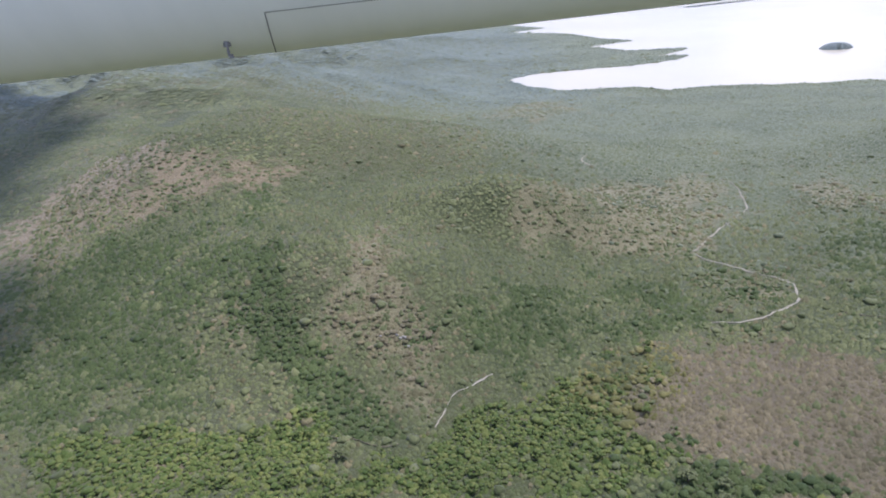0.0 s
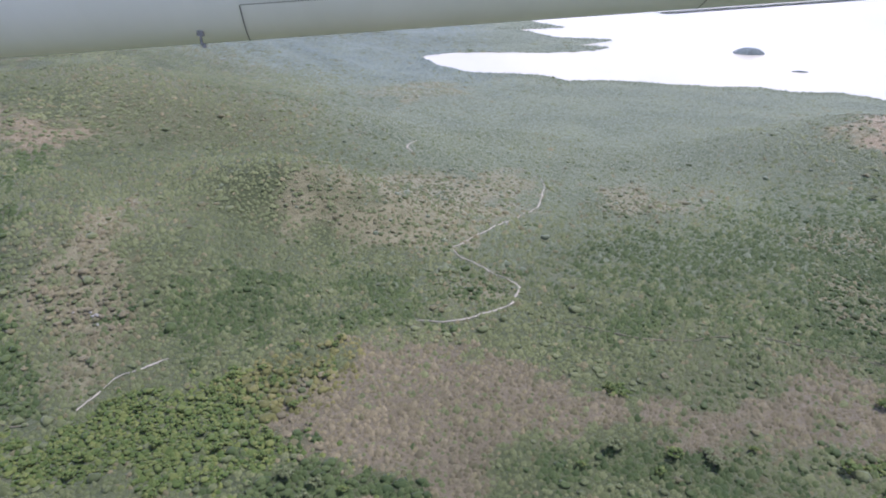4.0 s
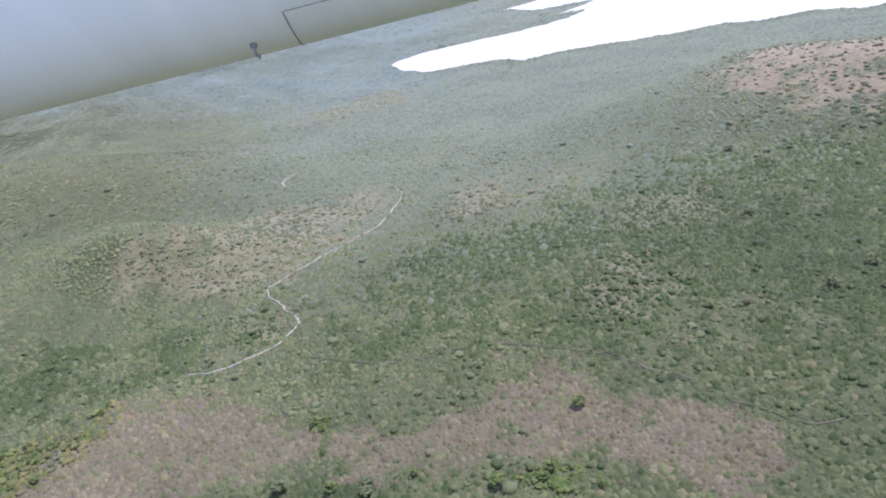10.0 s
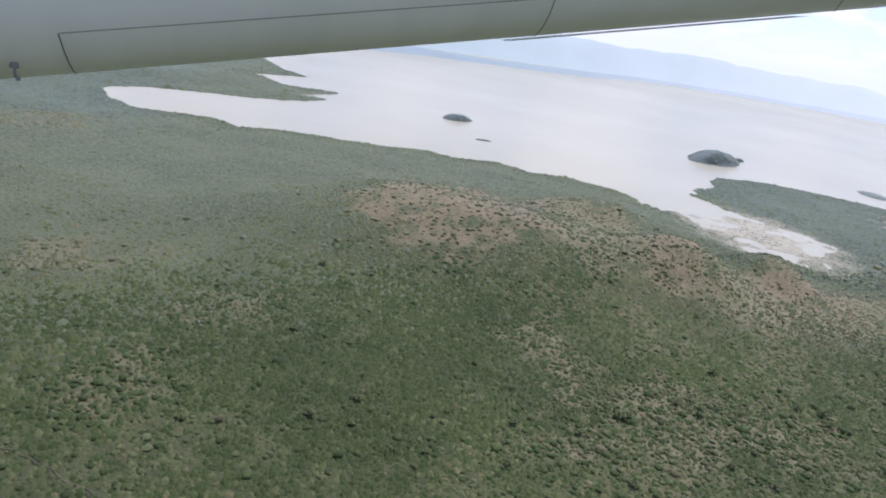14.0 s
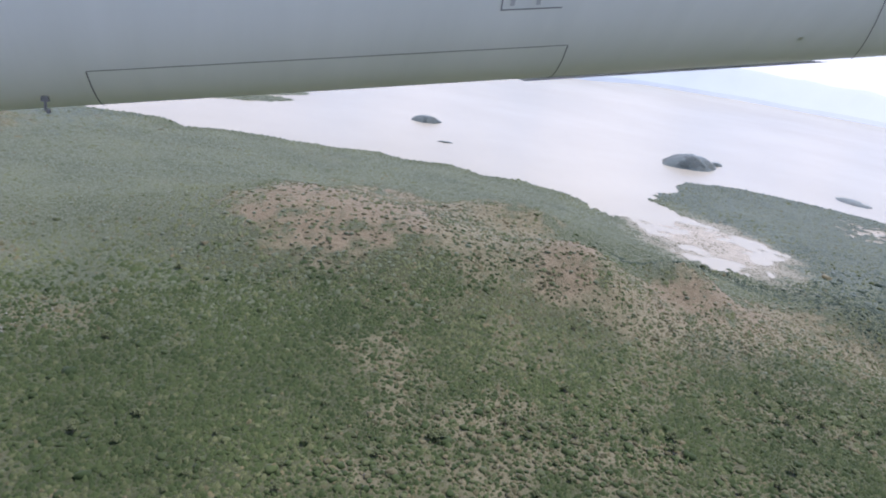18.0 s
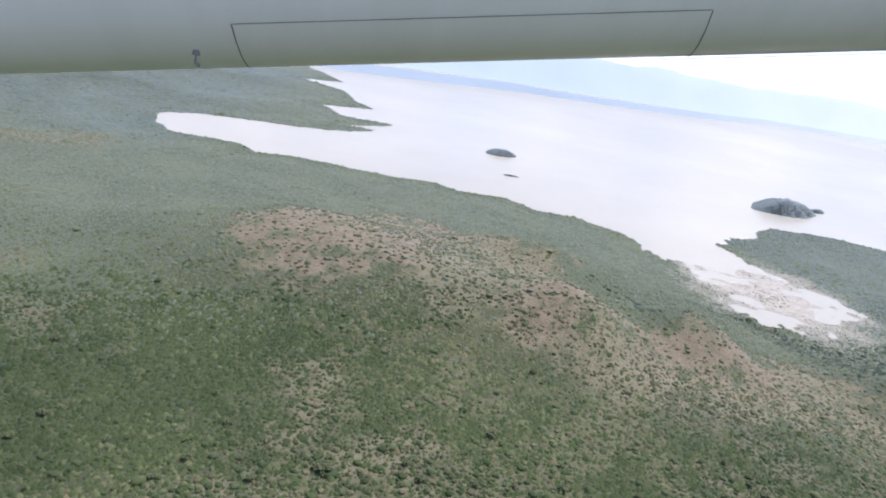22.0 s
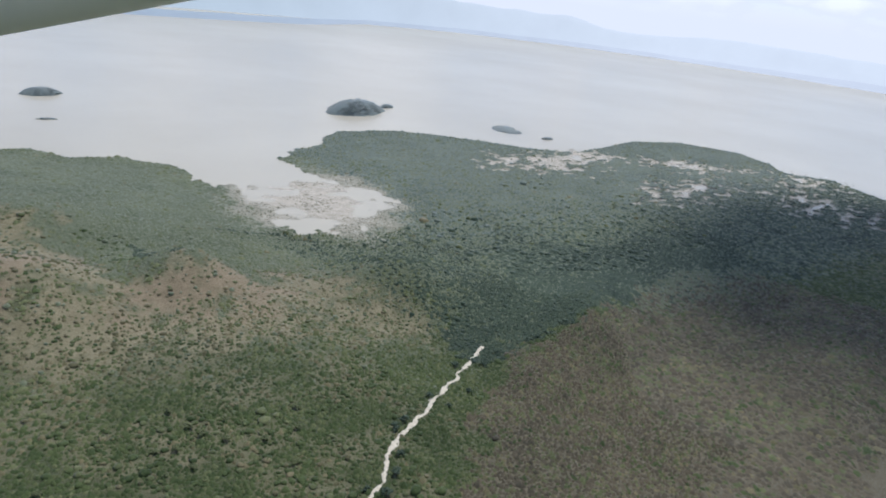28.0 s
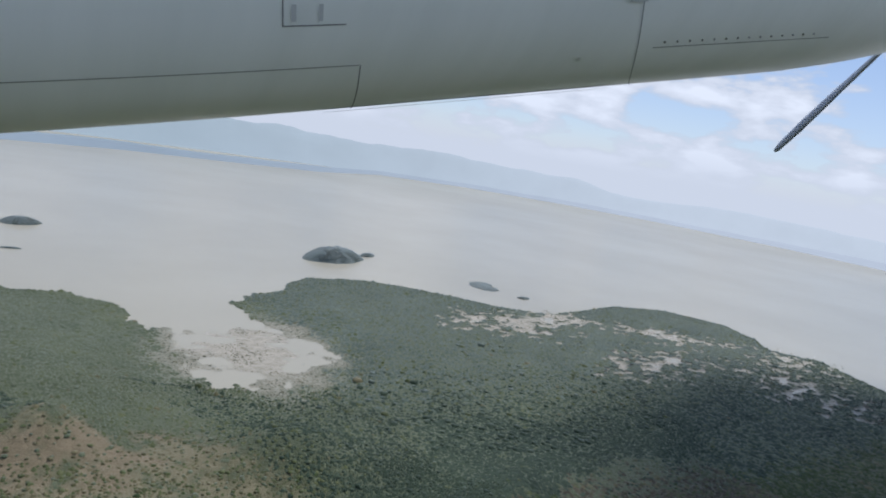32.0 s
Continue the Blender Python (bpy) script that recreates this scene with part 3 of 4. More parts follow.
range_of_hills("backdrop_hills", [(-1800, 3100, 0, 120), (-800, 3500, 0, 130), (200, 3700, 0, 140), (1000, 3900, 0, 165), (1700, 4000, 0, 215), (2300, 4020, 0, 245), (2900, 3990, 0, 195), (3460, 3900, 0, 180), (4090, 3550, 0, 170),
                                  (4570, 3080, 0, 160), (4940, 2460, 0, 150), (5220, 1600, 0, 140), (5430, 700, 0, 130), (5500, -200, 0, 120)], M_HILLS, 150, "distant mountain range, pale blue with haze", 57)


# ==== islands ====
def island(cx, cy, length, width, turn, top, label, seed, lobe=0.0):
    n_r, n_a = 14, 56
    a = np.linspace(0, 2 * math.pi, n_a, endpoint=False)
    edge = 1 + 0.22 * (rough(np.cos(a) * 3 + 9, np.sin(a) * 3 + 9, 1.1, seed) - 0.5) * 2 + lobe * np.exp(-(((a - 0.2 + math.pi) % (2 * math.pi) - math.pi) / 0.6) ** 2)
    verts = [(0, 0, top)]
    for i in range(1, n_r + 1):
        r = i / n_r
        for k in range(n_a):
            px, py = r * edge[k] * math.cos(a[k]) * length / 2, r * edge[k] * math.sin(a[k]) * width / 2
            fall = max(0.0, 1 - r ** 2.4)
            z = top * fall * (0.8 + 0.4 * float(rough(np.array(px + 500), np.array(py + 500), 18, seed))) - (1.2 if i == n_r else 0)
            verts.append((px, py, z))
    faces = [(0, 1 + k, 1 + (k + 1) % n_a) for k in range(n_a)]
    for i in range(n_r - 1):
        for k in range(n_a):
            p0, p1 = 1 + i * n_a + k, 1 + i * n_a + (k + 1) % n_a
            faces += [(p0, p0 + n_a, p1 + n_a), (p0, p1 + n_a, p1)]
    ob = mesh_object("island", verts, faces, M_HAZED_LAND)
    ob.matrix_world = pose(cx, cy, 0, 0, 0, turn)
    ob["top"] = top
    return tagged(ob, label, "island", "islands in the lake")


ISLANDS = [(1420, 1280, 160, 100, 20, 25, "steep wooded island near a wooded point", 61, 0.0), (832, 1436, 70, 52, 5, 13, "small wooded island in open water", 62, 0.0),
           (828, 1217, 32, 9, -8, 2.5, "narrow flat islet in open water", 63, 0.0), (1700, 1085, 78, 84, -25, 3, "low hooked reedy islet off the marsh", 64, -0.88), (1740, 998, 30, 18, 0, 4, "tiny scrubby islet off the marsh", 65, 0.0), (1522, 1325, 46, 26, 20, 7, "low scrubby islet beside the steep island", 66, 0.0)]
for row in ISLANDS:
    island(*row)


# ==== plants ====
def dome(rings):
    """A crown: rings of six and a tip."""
    v, f = [], []
    for j, (r, z) in enumerate(rings):
        for k in range(6):
            t = (k + 0.5 * (j % 2)) * math.pi / 3
            v.append((r * math.cos(t), r * math.sin(t), z))
    v.append((0, 0, rings[-1][1] + 0.18))
    for j in range(len(rings) - 1):
        for k in range(6):
            a, b, c, d = j * 6 + k, j * 6 + (k + 1) % 6, (j + 1) * 6 + k, (j + 1) * 6 + (k + 1) % 6
            f += [(a, b, c), (b, d, c)] if j % 2 == 0 else [(a, b, d), (a, d, c)]
    t = (len(rings) - 1) * 6
    f += [(t + k, t + (k + 1) % 6, len(v) - 1) for k in range(6)]
    return np.array(v), np.array(f)


FULL = dome([(0.72, -0.15), (1.0, 0.38), (0.62, 0.86)])
PLAIN = dome([(0.85, -0.1), (0.75, 0.62)])
LOW = dome([(0.9, 0.1)])
TUFT = (np.array([(math.cos(k * 1.2566), math.sin(k * 1.2566), -0.1) for k in range(5)] + [(0, 0, 0.8)]), np.array([(k, (k + 1) % 5, 5) for k in range(5)]))
rng = np.random.default_rng(7)
PLANTS = {}


def sow(x0, x1, y0, y1, gap, size, shape, lofty=0.8, share=1.0, thin=0.4):
    """Fill a stretch of country with crowns, thicker or thinner by what grows there. thin: how far dry and bare ground thins them."""
    near = 1.0 if shape is FULL else 0.0
    xs, ys = np.arange(x0 - 70, x1 + 70, gap), np.arange(y0 - 70, y1 + 70, gap * 0.9)
    px, py = np.meshgrid(xs, ys)
    px = (px + gap * (0.5 * (np.arange(len(ys)) % 2)[:, None])).ravel() + rng.uniform(-0.42, 0.42, px.size) * gap
    py = py.ravel() + rng.uniform(-0.42, 0.42, py.size) * gap
    # stretches meet along a ragged line
    wx, wy = px + 130 * (rough(px, py, 110, 61) - 0.5), py + 130 * (rough(px, py, 110, 65) - 0.5)
    keep = (wx >= x0) & (wx < x1) & (wy >= y0) & (wy < y1)
    px, py = px[keep], py[keep]
    z = height(px, py)
    bright, brown, dry, bare, dark, marsh, deep = growth(px, py)
    u = rng.random(px.size)
    thin = thin * (1 - 0.7 * ((px < 20) & (py < 360)))
    chance = np.clip(0.90 + 0.09 * np.minimum(1, bright + dark + deep + brown) - thin * np.maximum(dry, bare) - 0.3 * thin * np.minimum(dry, bare) - 0.55 * marsh * (rough(px, py, 26, 23, 4) < 0.52) - 0.22 * marsh, 0.04, 1)
    if share < 1:
        # the larger crowns stand on open dry ground and in the valley woods
        chance = chance * np.clip(0.12 + np.maximum(np.maximum(dry, bare), np.maximum(1.2 * bright, dark)) - brown, 0, 1)
    ok = (u < share * chance) & (z > 0.12) & clear_of_tracks(px, py)
    px, py, z = px[ok], py[ok], z[ok]
    bright, brown, dry, bare, dark, marsh = bright[ok], brown[ok], dry[ok], bare[ok], dark[ok], marsh[ok]
    deep = deep[ok]
    w = rng.random(px.size)
    sort = np.full(px.size, 0)
    sort[rng.random(px.size) < 0.9 * deep] = 6
    sort[w < 0.09 + (0.42 + 0.25 * (px < 20)) * dry + 0.12 * bare - 0.14 * deep] = 3
    sort[(px < 20) & (py < 360) & (dry > 0.5) & (rng.random(px.size) < 0.4 * dry)] = 2
    woods = rng.random(px.size) < dark
    sort[woods] = np.where(px[woods] < 850, 6, 4)
    sort[rng.random(px.size) < 0.95 * bright] = 1
    b = rng.random(px.size)
    sort[b < 0.95 * brown] = 3
    sort[b < 0.86 * brown] = 2
    sort[(sort == 2) & (px > 900)] = 9
    sort[rng.random(px.size) < 0.6 * ease((spread(OCHRE, px, py, 14) - 0.3) / 0.5)] = 10
    mottled = (brown > 0.4) & (rough(px, py, 17, 87, 3) > 0.54) & (b > 0.45)
    sort[mottled] = np.where(b[mottled] > 0.7, 0, 3)
    sort[(rng.random(px.size) < haze_share(px, py)) & (sort != 4) & ((share < 1) & (rng.random(px.size) < 0.6) | (share == 1) & (bare < 0.5) & (dry < 0.6))] = 7
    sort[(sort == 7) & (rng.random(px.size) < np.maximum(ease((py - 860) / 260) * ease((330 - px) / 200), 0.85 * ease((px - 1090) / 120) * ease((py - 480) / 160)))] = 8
    sort[marsh > 0.35] = 5
    r = size * np.clip(rng.lognormal(-0.05, 0.28, px.size), 0.4, 2.3) * (1 + 0.1 * dark + near * np.maximum(0.42 * dark * (px > 850), 0.2 * bright) + 0.05 * bare + 0.14 * deep) * np.where(sort == 5, 0.55, 1) * (1 + 0.05 * brown * near) * (1 + 0.1 * (1 - np.maximum(dry, bare)))
    shore = (z < 1.5) & (marsh < 0.2) & (py > 560)
    r = r * np.where(shore, 1.1, 1.0)
    tv, tf = shape
    for s in range(11):
        m = sort == s
        if not m.any():
            continue
        k = int(m.sum())
        cx, cy, cz, rr, fringe = px[m], py[m], z[m], r[m], shore[m]
        if near and s in (1, 4):
            # a leafy crown of several uneven lobes
            lobes = 7
            cx, cy, cz, rr, k = np.repeat(cx, lobes), np.repeat(cy, lobes), np.repeat(cz, lobes), np.repeat(rr, lobes), k * lobes
            cx, cy = cx + rr * rng.normal(0, 0.7, k), cy + rr * rng.normal(0, 0.7, k)
            cz = cz + rr * rng.uniform(-0.05, 0.35, k)
            rr = rr * rng.uniform(0.28, 0.66, k)
            fringe = np.repeat(fringe, lobes)
        wob = rng.uniform(0.66, 1.28, (k, len(tv), 1))
        spin = rng.uniform(0, 6.28, k)
        c, sn = np.cos(spin)[:, None], np.sin(spin)[:, None]
        vx, vy, vz = (tv[None] * wob).transpose(2, 0, 1)
        rr = rr[:, None]
        tall = lofty * rng.uniform(0.7, 1.3, (k, 1)) * (1.15 if s == 4 and near else 0.85 if s == 1 and near else 1.0) * np.where(fringe, 1.6, 1.0)[:, None]
        v = np.stack([cx[:, None] + rr * (vx * c - vy * sn), cy[:, None] + rr * (vx * sn + vy * c), cz[:, None] + rr * tall * vz], -1)
        PLANTS.setdefault(s, []).append((v.reshape(-1, 3), tf, k, len(tv)))


# tracks and river, as centre lines on the ground
TRACKS = [
    ("dirt_track", [(112, 521), (107, 529), (110, 538), (116, 548)], 0.9, M_TRACK),
    ("dirt_track", [(200, 510), (208, 500), (214, 488), (216, 476), (211, 452), (203, 429), (196, 416)], 0.6, M_TRACK),
    ("footpath", [(196, 416), (186, 405), (176, 394)], 0.4, M_TRACK),
    ("dirt_track", [(176, 394), (164, 383), (157, 375)], 0.8, M_TRACK),
    ("footpath", [(157, 375), (148, 362), (139, 353)], 0.42, M_TRACK),
    ("dirt_track", [(139, 353), (144, 342), (156, 328), (164, 316),
                    (172, 304), (172, 294), (164, 282), (149, 272), (131, 269), (118, 271)], 0.62, M_TRACK),
    ("dirt_track", [(-14, 208), (-12, 214), (-7, 226), (3, 232), (12, 237)], 0.48, M_TRACK),
]
TRACKS += [
    ("footpath", [(181, 269), (196, 261), (221, 252), (237, 249), (253, 252), (277, 254), (297, 248), (321, 241), (334, 231), (350, 219), (363, 205), (382, 188), (391, 183), (406, 186), (420, 184)], 0.28, M_PATH),
    ("footpath", [(-27, 199), (-33, 198), (-48, 203), (-60, 207), (-71, 215), (-86, 227)], 0.28, M_PATH),
    ("footpath", [(320, 245), (334, 233), (347, 222), (357, 216)], 0.3, M_PATH),
    ("dry_river", [(1076, 330), (1051, 315), (1019, 289), (1000, 278), (981, 263), (954, 245), (937, 234), (924, 219), (916, 207), (901, 197), (888, 192), (865, 182), (838, 160)], 2.0, M_SAND),
]


def fine_line(rows, step=1.4, wander=1.2, seed=0):
    p = np.array(rows, float)
    s = np.concatenate([[0], np.cumsum(np.hypot(*np.diff(p, axis=0).T))])
    q = np.linspace(0, s[-1], max(4, int(s[-1] / step)))
    x, y = np.interp(q, s, p[:, 0]), np.interp(q, s, p[:, 1])
    for _ in range(3):
        x[1:-1], y[1:-1] = (x[:-2] + 2 * x[1:-1] + x[2:]) / 4, (y[:-2] + 2 * y[1:-1] + y[2:]) / 4
    x += wander * 2 * (rough(q, q * 0, 10, 70 + seed) - 0.5)
    y += wander * 2 * (rough(q, q * 0 + 50, 10, 75 + seed) - 0.5)
    return x, y, q


LINES = [fine_line(r, wander=(2.4 if nm == "dry_river" else 2.0), seed=i) for i, (nm, r, w, m) in enumerate(TRACKS)]


def clear_of_tracks(x, y):
    ok = np.ones(x.shape, bool)
    for (nm, rows, w, m), (lx, ly, q) in zip(TRACKS, LINES):
        box = (x > lx.min() - 9) & (x < lx.max() + 9) & (y > ly.min() - 9) & (y < ly.max() + 9) & ok
        i = np.where(box)[0]
        if len(i):
            d = np.full(len(i), 1e9)
            for a, b in zip(lx, ly):
                d = np.minimum(d, np.hypot(x[i] - a, y[i] - b))
            ok[i[d < w * (0.5 if nm == "dry_river" else 0.8) + (0.6 if nm != "footpath" else 0.3)]] = False
    return ok


LABELS = {"dirt_track": "pale dirt track winding through green bush", "footpath": "thin worn path through green bush", "dry_river": "winding river bed of pale sand between trees"}
for i, ((nm, rows, w, m), (lx, ly, q)) in enumerate(zip(TRACKS, LINES)):
    tx, ty = np.gradient(lx), np.gradient(ly)
    ln = np.hypot(tx, ty)
    nx, ny = -ty / ln, tx / ln
    wide = 0.8 * w * np.maximum(0.10, -0.75 + 3.2 * rough(q, q * 0 + 3, 5, 80 + i))
    cols = []
    for o in (-1, -0.5, 0, 0.5, 1):
        x, y = lx + nx * wide * o, ly + ny * wide * o
        cols.append(np.stack([x, y, height(x, y) + 0.75 - 0.5 * abs(o)], -1))
    v = np.stack(cols, 1)
    ii = np.arange(v.shape[0] * 5).reshape(-1, 5)
    f = np.stack([ii[:-1, :-1], ii[:-1, 1:], ii[1:, 1:], ii[1:, :-1]], -1).reshape(-1, 4)
    tagged(mesh_object(nm, v.reshape(-1, 3), f, m), LABELS[nm], "river bed" if nm == "dry_river" else "track", kind="structure")

# small bushes everywhere, larger crowns among them
sow(-280, 1180, 112, 300, 2.15, 1.12, TUFT, 1.3, 1.0, 0.55)
sow(-280, 1180, 112, 300, 3.4, 1.35, FULL, 0.62, 0.95, 0.15)
sow(-280, 1180, 300, 430, 2.5, 1.3, TUFT, 1.15, 1.0, 0.55)
sow(-280, 1180, 300, 430, 4.6, 1.6, PLAIN, 0.6, 0.8, 0.1)
sow(-280, 1180, 430, 620, 3.1, 1.6, TUFT, 0.8, 1.0, 0.7)
sow(-280, 1180, 430, 620, 5.2, 1.75, PLAIN, 0.5, 0.66, 0.05)
sow(-280, 1180, 50, 112, 3.4, 1.9, TUFT, 0.7)
sow(-280, 1180, -140, 50, 7.0, 3.6, PLAIN, 0.6)
sow(-480, -280, 180, 700, 3.6, 2.1, TUFT, 0.45)
sow(140, 1180, 620, 760, 3.6, 2.1, TUFT, 0.42)
sow(-280, 140, 620, 760, 3.8, 2.2, TUFT, 0.42)
sow(-300, 140, 760, 1100, 4.6, 2.6, TUFT, 0.35)
sow(1180, 1560, 112, 420, 3.2, 1.9, TUFT, 0.55)
sow(1180, 1560, 420, 760, 3.8, 2.2, TUFT, 0.5)
sow(1180, 1560, 420, 760, 9.0, 3.0, PLAIN, 0.5, 0.5, 0.1)
sow(140, 1260, 760, 1180, 4.6, 2.7, TUFT, 0.36)
sow(-300, 160, 1100, 1360, 6.0, 3.6, TUFT, 0.32)
sow(1260, 2250, 760, 1120, 4.4, 2.5, TUFT, 0.4)
sow(1560, 2250, 100, 760, 4.6, 2.7, TUFT, 0.42)
sow(-1000, -300, 700, 1300, 6.6, 4.0, TUFT, 0.3)
sow(-1000, -300, 1300, 2000, 9.0, 5.4, TUFT, 0.25)
sow(-300, 600, 1360, 2500, 8.0, 4.8, TUFT, 0.25)

NAMES = {0: ("green_shrubs", M_GREEN, "dense green thorn scrub over the plain"), 1: ("bright_trees", M_BRIGHT, "bright green leafy tree crowns in the near valley"),
         2: ("bare_scrub", M_BROWN, "leafless pinkish brown scrub on low hills"), 3: ("dry_shrubs", M_DRY, "sparse olive and straw shrubs on dry ground"),
         4: ("lowland_trees", M_DARK, "dark green tree crowns of the lowland forest"),
         5: ("reeds", M_REED, "pale reed clumps standing in shallow marsh"),
         6: ("deep_green_shrubs", M_DEEP, "deep green dense bush on the plain"),
         9: ("thorn_scrub", M_SHADED_TWIGS, "leafless scrub, coloured darker for shade, on a hill beyond the river"),
         10: ("yellowing_shrubs", M_OCHRE, "yellowing olive shrubs between green trees and bare scrub"),
         8: ("slope_bush", M_HAZED_SLOPE, "bush on far slopes and a low spit, tinted blue-green for haze"),
         7: ("lakeside_bush", M_HAZED_BUSH, "bush along the lake and its spits, paled grey-green for haze")}
for s, groups in PLANTS.items():
    vs, fs, at = [], [], 0
    for v, tf, k, nv in groups:
        vs.append(v)
        fs.append((tf[None] + (at + np.arange(k) * nv)[:, None, None]).reshape(-1, 3))
        at += k * nv
    nm, mat, label = NAMES[s]
    tagged(mesh_object(nm, np.concatenate(vs), np.concatenate(fs), mat), label, "shrubs", kind="stuff")


def island_woods():
    vs, fs, at = [], [], 0
    tv, tf = LOW
    for cx, cy, length, width, turn, top, label, seed, lobe in ISLANDS:
        k = int(length * width / 12)
        a, q = rng.uniform(0, 6.283, k), np.sqrt(rng.random(k)) * 0.9
        q *= 1 + min(0, lobe) * np.exp(-(((a - 0.2 + math.pi) % (2 * math.pi) - math.pi) / 0.6) ** 2)
        px, py = q * np.cos(a) * length / 2, q * np.sin(a) * width / 2
        pz = top * (1 - q ** 2.4) * 0.95
        c, sn = math.cos(radians(turn)), math.sin(radians(turn))
        wob = rng.uniform(0.75, 1.25, (k, len(tv), 1)) * tv[None] * rng.uniform(1.5, 2.6, (k, 1, 1)) * np.array([1, 1, 0.5])
        v = wob + np.stack([cx + px * c - py * sn, cy + px * sn + py * c, pz], -1)[:, None]
        vs.append(v.reshape(-1, 3))
        fs.append((tf[None] + (at + np.arange(k) * len(tv))[:, None, None]).reshape(-1, 3))
        at += k * len(tv)
    tagged(mesh_object("island_trees", np.concatenate(vs), np.concatenate(fs), M_HAZED_ISLAND), "tree crowns covering the lake islands, paled grey-green for haze", "trees", kind="stuff")


island_woods()


# ==== unseen clouds, added above the country to shade it ====
M_CLOUD, n, l, p = material("cloud_white", 1.0, 0, 0.0)
p.inputs["Base Color"].default_value = (0.9, 0.9, 0.9, 1)


def cloud(cx, cy, cz, length, width, turn, seed):
    r = np.random.default_rng(seed)
    bm = bmesh.new()
    for i in range(170):
        a, q = r.uniform(0, 6.283), math.sqrt(r.random())
        size = width * r.uniform(0.11, 0.22) * (1.15 - 0.5 * q)
        m = Matrix.Translation((q * math.cos(a) * length * 0.42, q * math.sin(a) * width * 0.42, size * 0.35 + r.uniform(0, 0.10) * width * (1 - q)))
        bmesh.ops.create_icosphere(bm, subdivisions=2, radius=size, matrix=m @ Matrix.Diagonal((1.2, 1.1, 0.62, 1)))
    for v in bm.verts:
        v.co += Vector(noise.noise_vector(v.co * 0.02)) * 14
    for f in bm.faces:
        f.smooth = True
    me = bpy.data.meshes.new("cloud")
    bm.to_mesh(me)
    bm.free()
    me.materials.append(M_CLOUD)
    ob = new("cloud", me)
    ob.matrix_world = pose(cx, cy, cz, 0, 0, turn)
    return tagged(ob, "white heaped cloud added out of view for its shadow", "cloud", "clouds")


for row in CLOUDS:
    cloud(*row)


# ==== the aircraft's engine nacelle, stretched along the flight to stay in the camera's view ====
def beside(t):
    """The eye, and the ways forward, outboard and up, at t seconds."""
    a, b = Vector(eye_at(t - 0.5)), Vector(eye_at(t + 0.5))
    fwd = (b - a).normalized()
    out = Vector((0, 0, 1)).cross(fwd).normalized()
    return Vector(eye_at(t)), fwd, out, fwd.cross(out)


# the underside's height from the eye and its rise a metre, second by second, shaped to fit the camera's view
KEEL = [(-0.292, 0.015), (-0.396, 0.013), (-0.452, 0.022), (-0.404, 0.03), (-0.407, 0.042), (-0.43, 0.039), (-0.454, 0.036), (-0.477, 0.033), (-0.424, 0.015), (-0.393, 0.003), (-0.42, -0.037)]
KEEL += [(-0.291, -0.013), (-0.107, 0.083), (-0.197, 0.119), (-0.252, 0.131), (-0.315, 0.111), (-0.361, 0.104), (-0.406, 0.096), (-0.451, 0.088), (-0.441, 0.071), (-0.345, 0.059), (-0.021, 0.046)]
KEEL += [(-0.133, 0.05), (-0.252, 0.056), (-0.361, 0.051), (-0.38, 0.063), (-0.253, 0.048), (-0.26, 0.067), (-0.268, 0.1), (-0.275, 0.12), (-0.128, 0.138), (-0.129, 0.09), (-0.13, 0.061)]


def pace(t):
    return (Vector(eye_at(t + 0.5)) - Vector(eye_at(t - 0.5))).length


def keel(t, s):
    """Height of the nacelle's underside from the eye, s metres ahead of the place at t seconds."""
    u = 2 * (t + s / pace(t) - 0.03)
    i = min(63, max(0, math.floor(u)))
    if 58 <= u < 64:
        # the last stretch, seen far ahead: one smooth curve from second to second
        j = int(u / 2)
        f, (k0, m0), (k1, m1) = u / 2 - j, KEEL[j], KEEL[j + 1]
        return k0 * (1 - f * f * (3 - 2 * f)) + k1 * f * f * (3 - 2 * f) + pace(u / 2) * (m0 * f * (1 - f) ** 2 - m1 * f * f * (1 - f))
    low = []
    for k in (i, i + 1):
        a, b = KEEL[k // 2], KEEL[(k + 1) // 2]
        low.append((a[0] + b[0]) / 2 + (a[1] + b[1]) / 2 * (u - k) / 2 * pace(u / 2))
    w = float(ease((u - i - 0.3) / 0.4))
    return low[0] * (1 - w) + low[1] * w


def stations():
    rows = [(0, s) for s in (-3.6, -3.5, -3.2, -2.8, -2.4, -2.0, -1.5, -1.0, -0.5, 0.0, 0.4, 0.8)]
    rows += [(t, 0) for t in np.linspace(0.05, 31.92, 1000)]
    return rows + [(32, s) for s in (-1.5, -1.0, -0.5, 0, 0.5, 1, 1.5, 2, 2.5, 3, 3.5, 4, 4.5, 5.0, 5.4, 5.7, 5.8)]


def on_nacelle(t, s, angle, lift=0.0):
    """A point of its skin: angle 0 is the keel, 90 the side towards the window."""
    eye, fwd, out, upw = beside(t)
    size = 1.0
    if t <= 0 and s < -2.4:
        size = max(0.25, 1 - 0.42 * ((-2.4 - s) / 1.2) ** 2)
    if t >= 32 and s > 4.2:
        size = 1 - 0.10 * ((s - 4.2) / 1.6) ** 2
    a = radians(angle)
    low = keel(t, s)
    ry, rz = (0.95 + lift) * size, (1.0 + lift) * size
    # a fuller, squarer section than an ellipse
    ca, sa = math.cos(a), math.sin(a)
    k = (abs(ca) ** 2.6 + abs(sa) ** 2.6) ** (-1 / 2.6)
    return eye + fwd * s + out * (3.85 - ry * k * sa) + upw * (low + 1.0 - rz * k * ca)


nacelle = new("engine_nacelle")
nacelle.matrix_world = pose(*eye_at(32))
tagged(nacelle, "white painted engine nacelle stretched along the flight to fit the view", "aircraft", kind="")
back_to = nacelle.matrix_world.inverted()


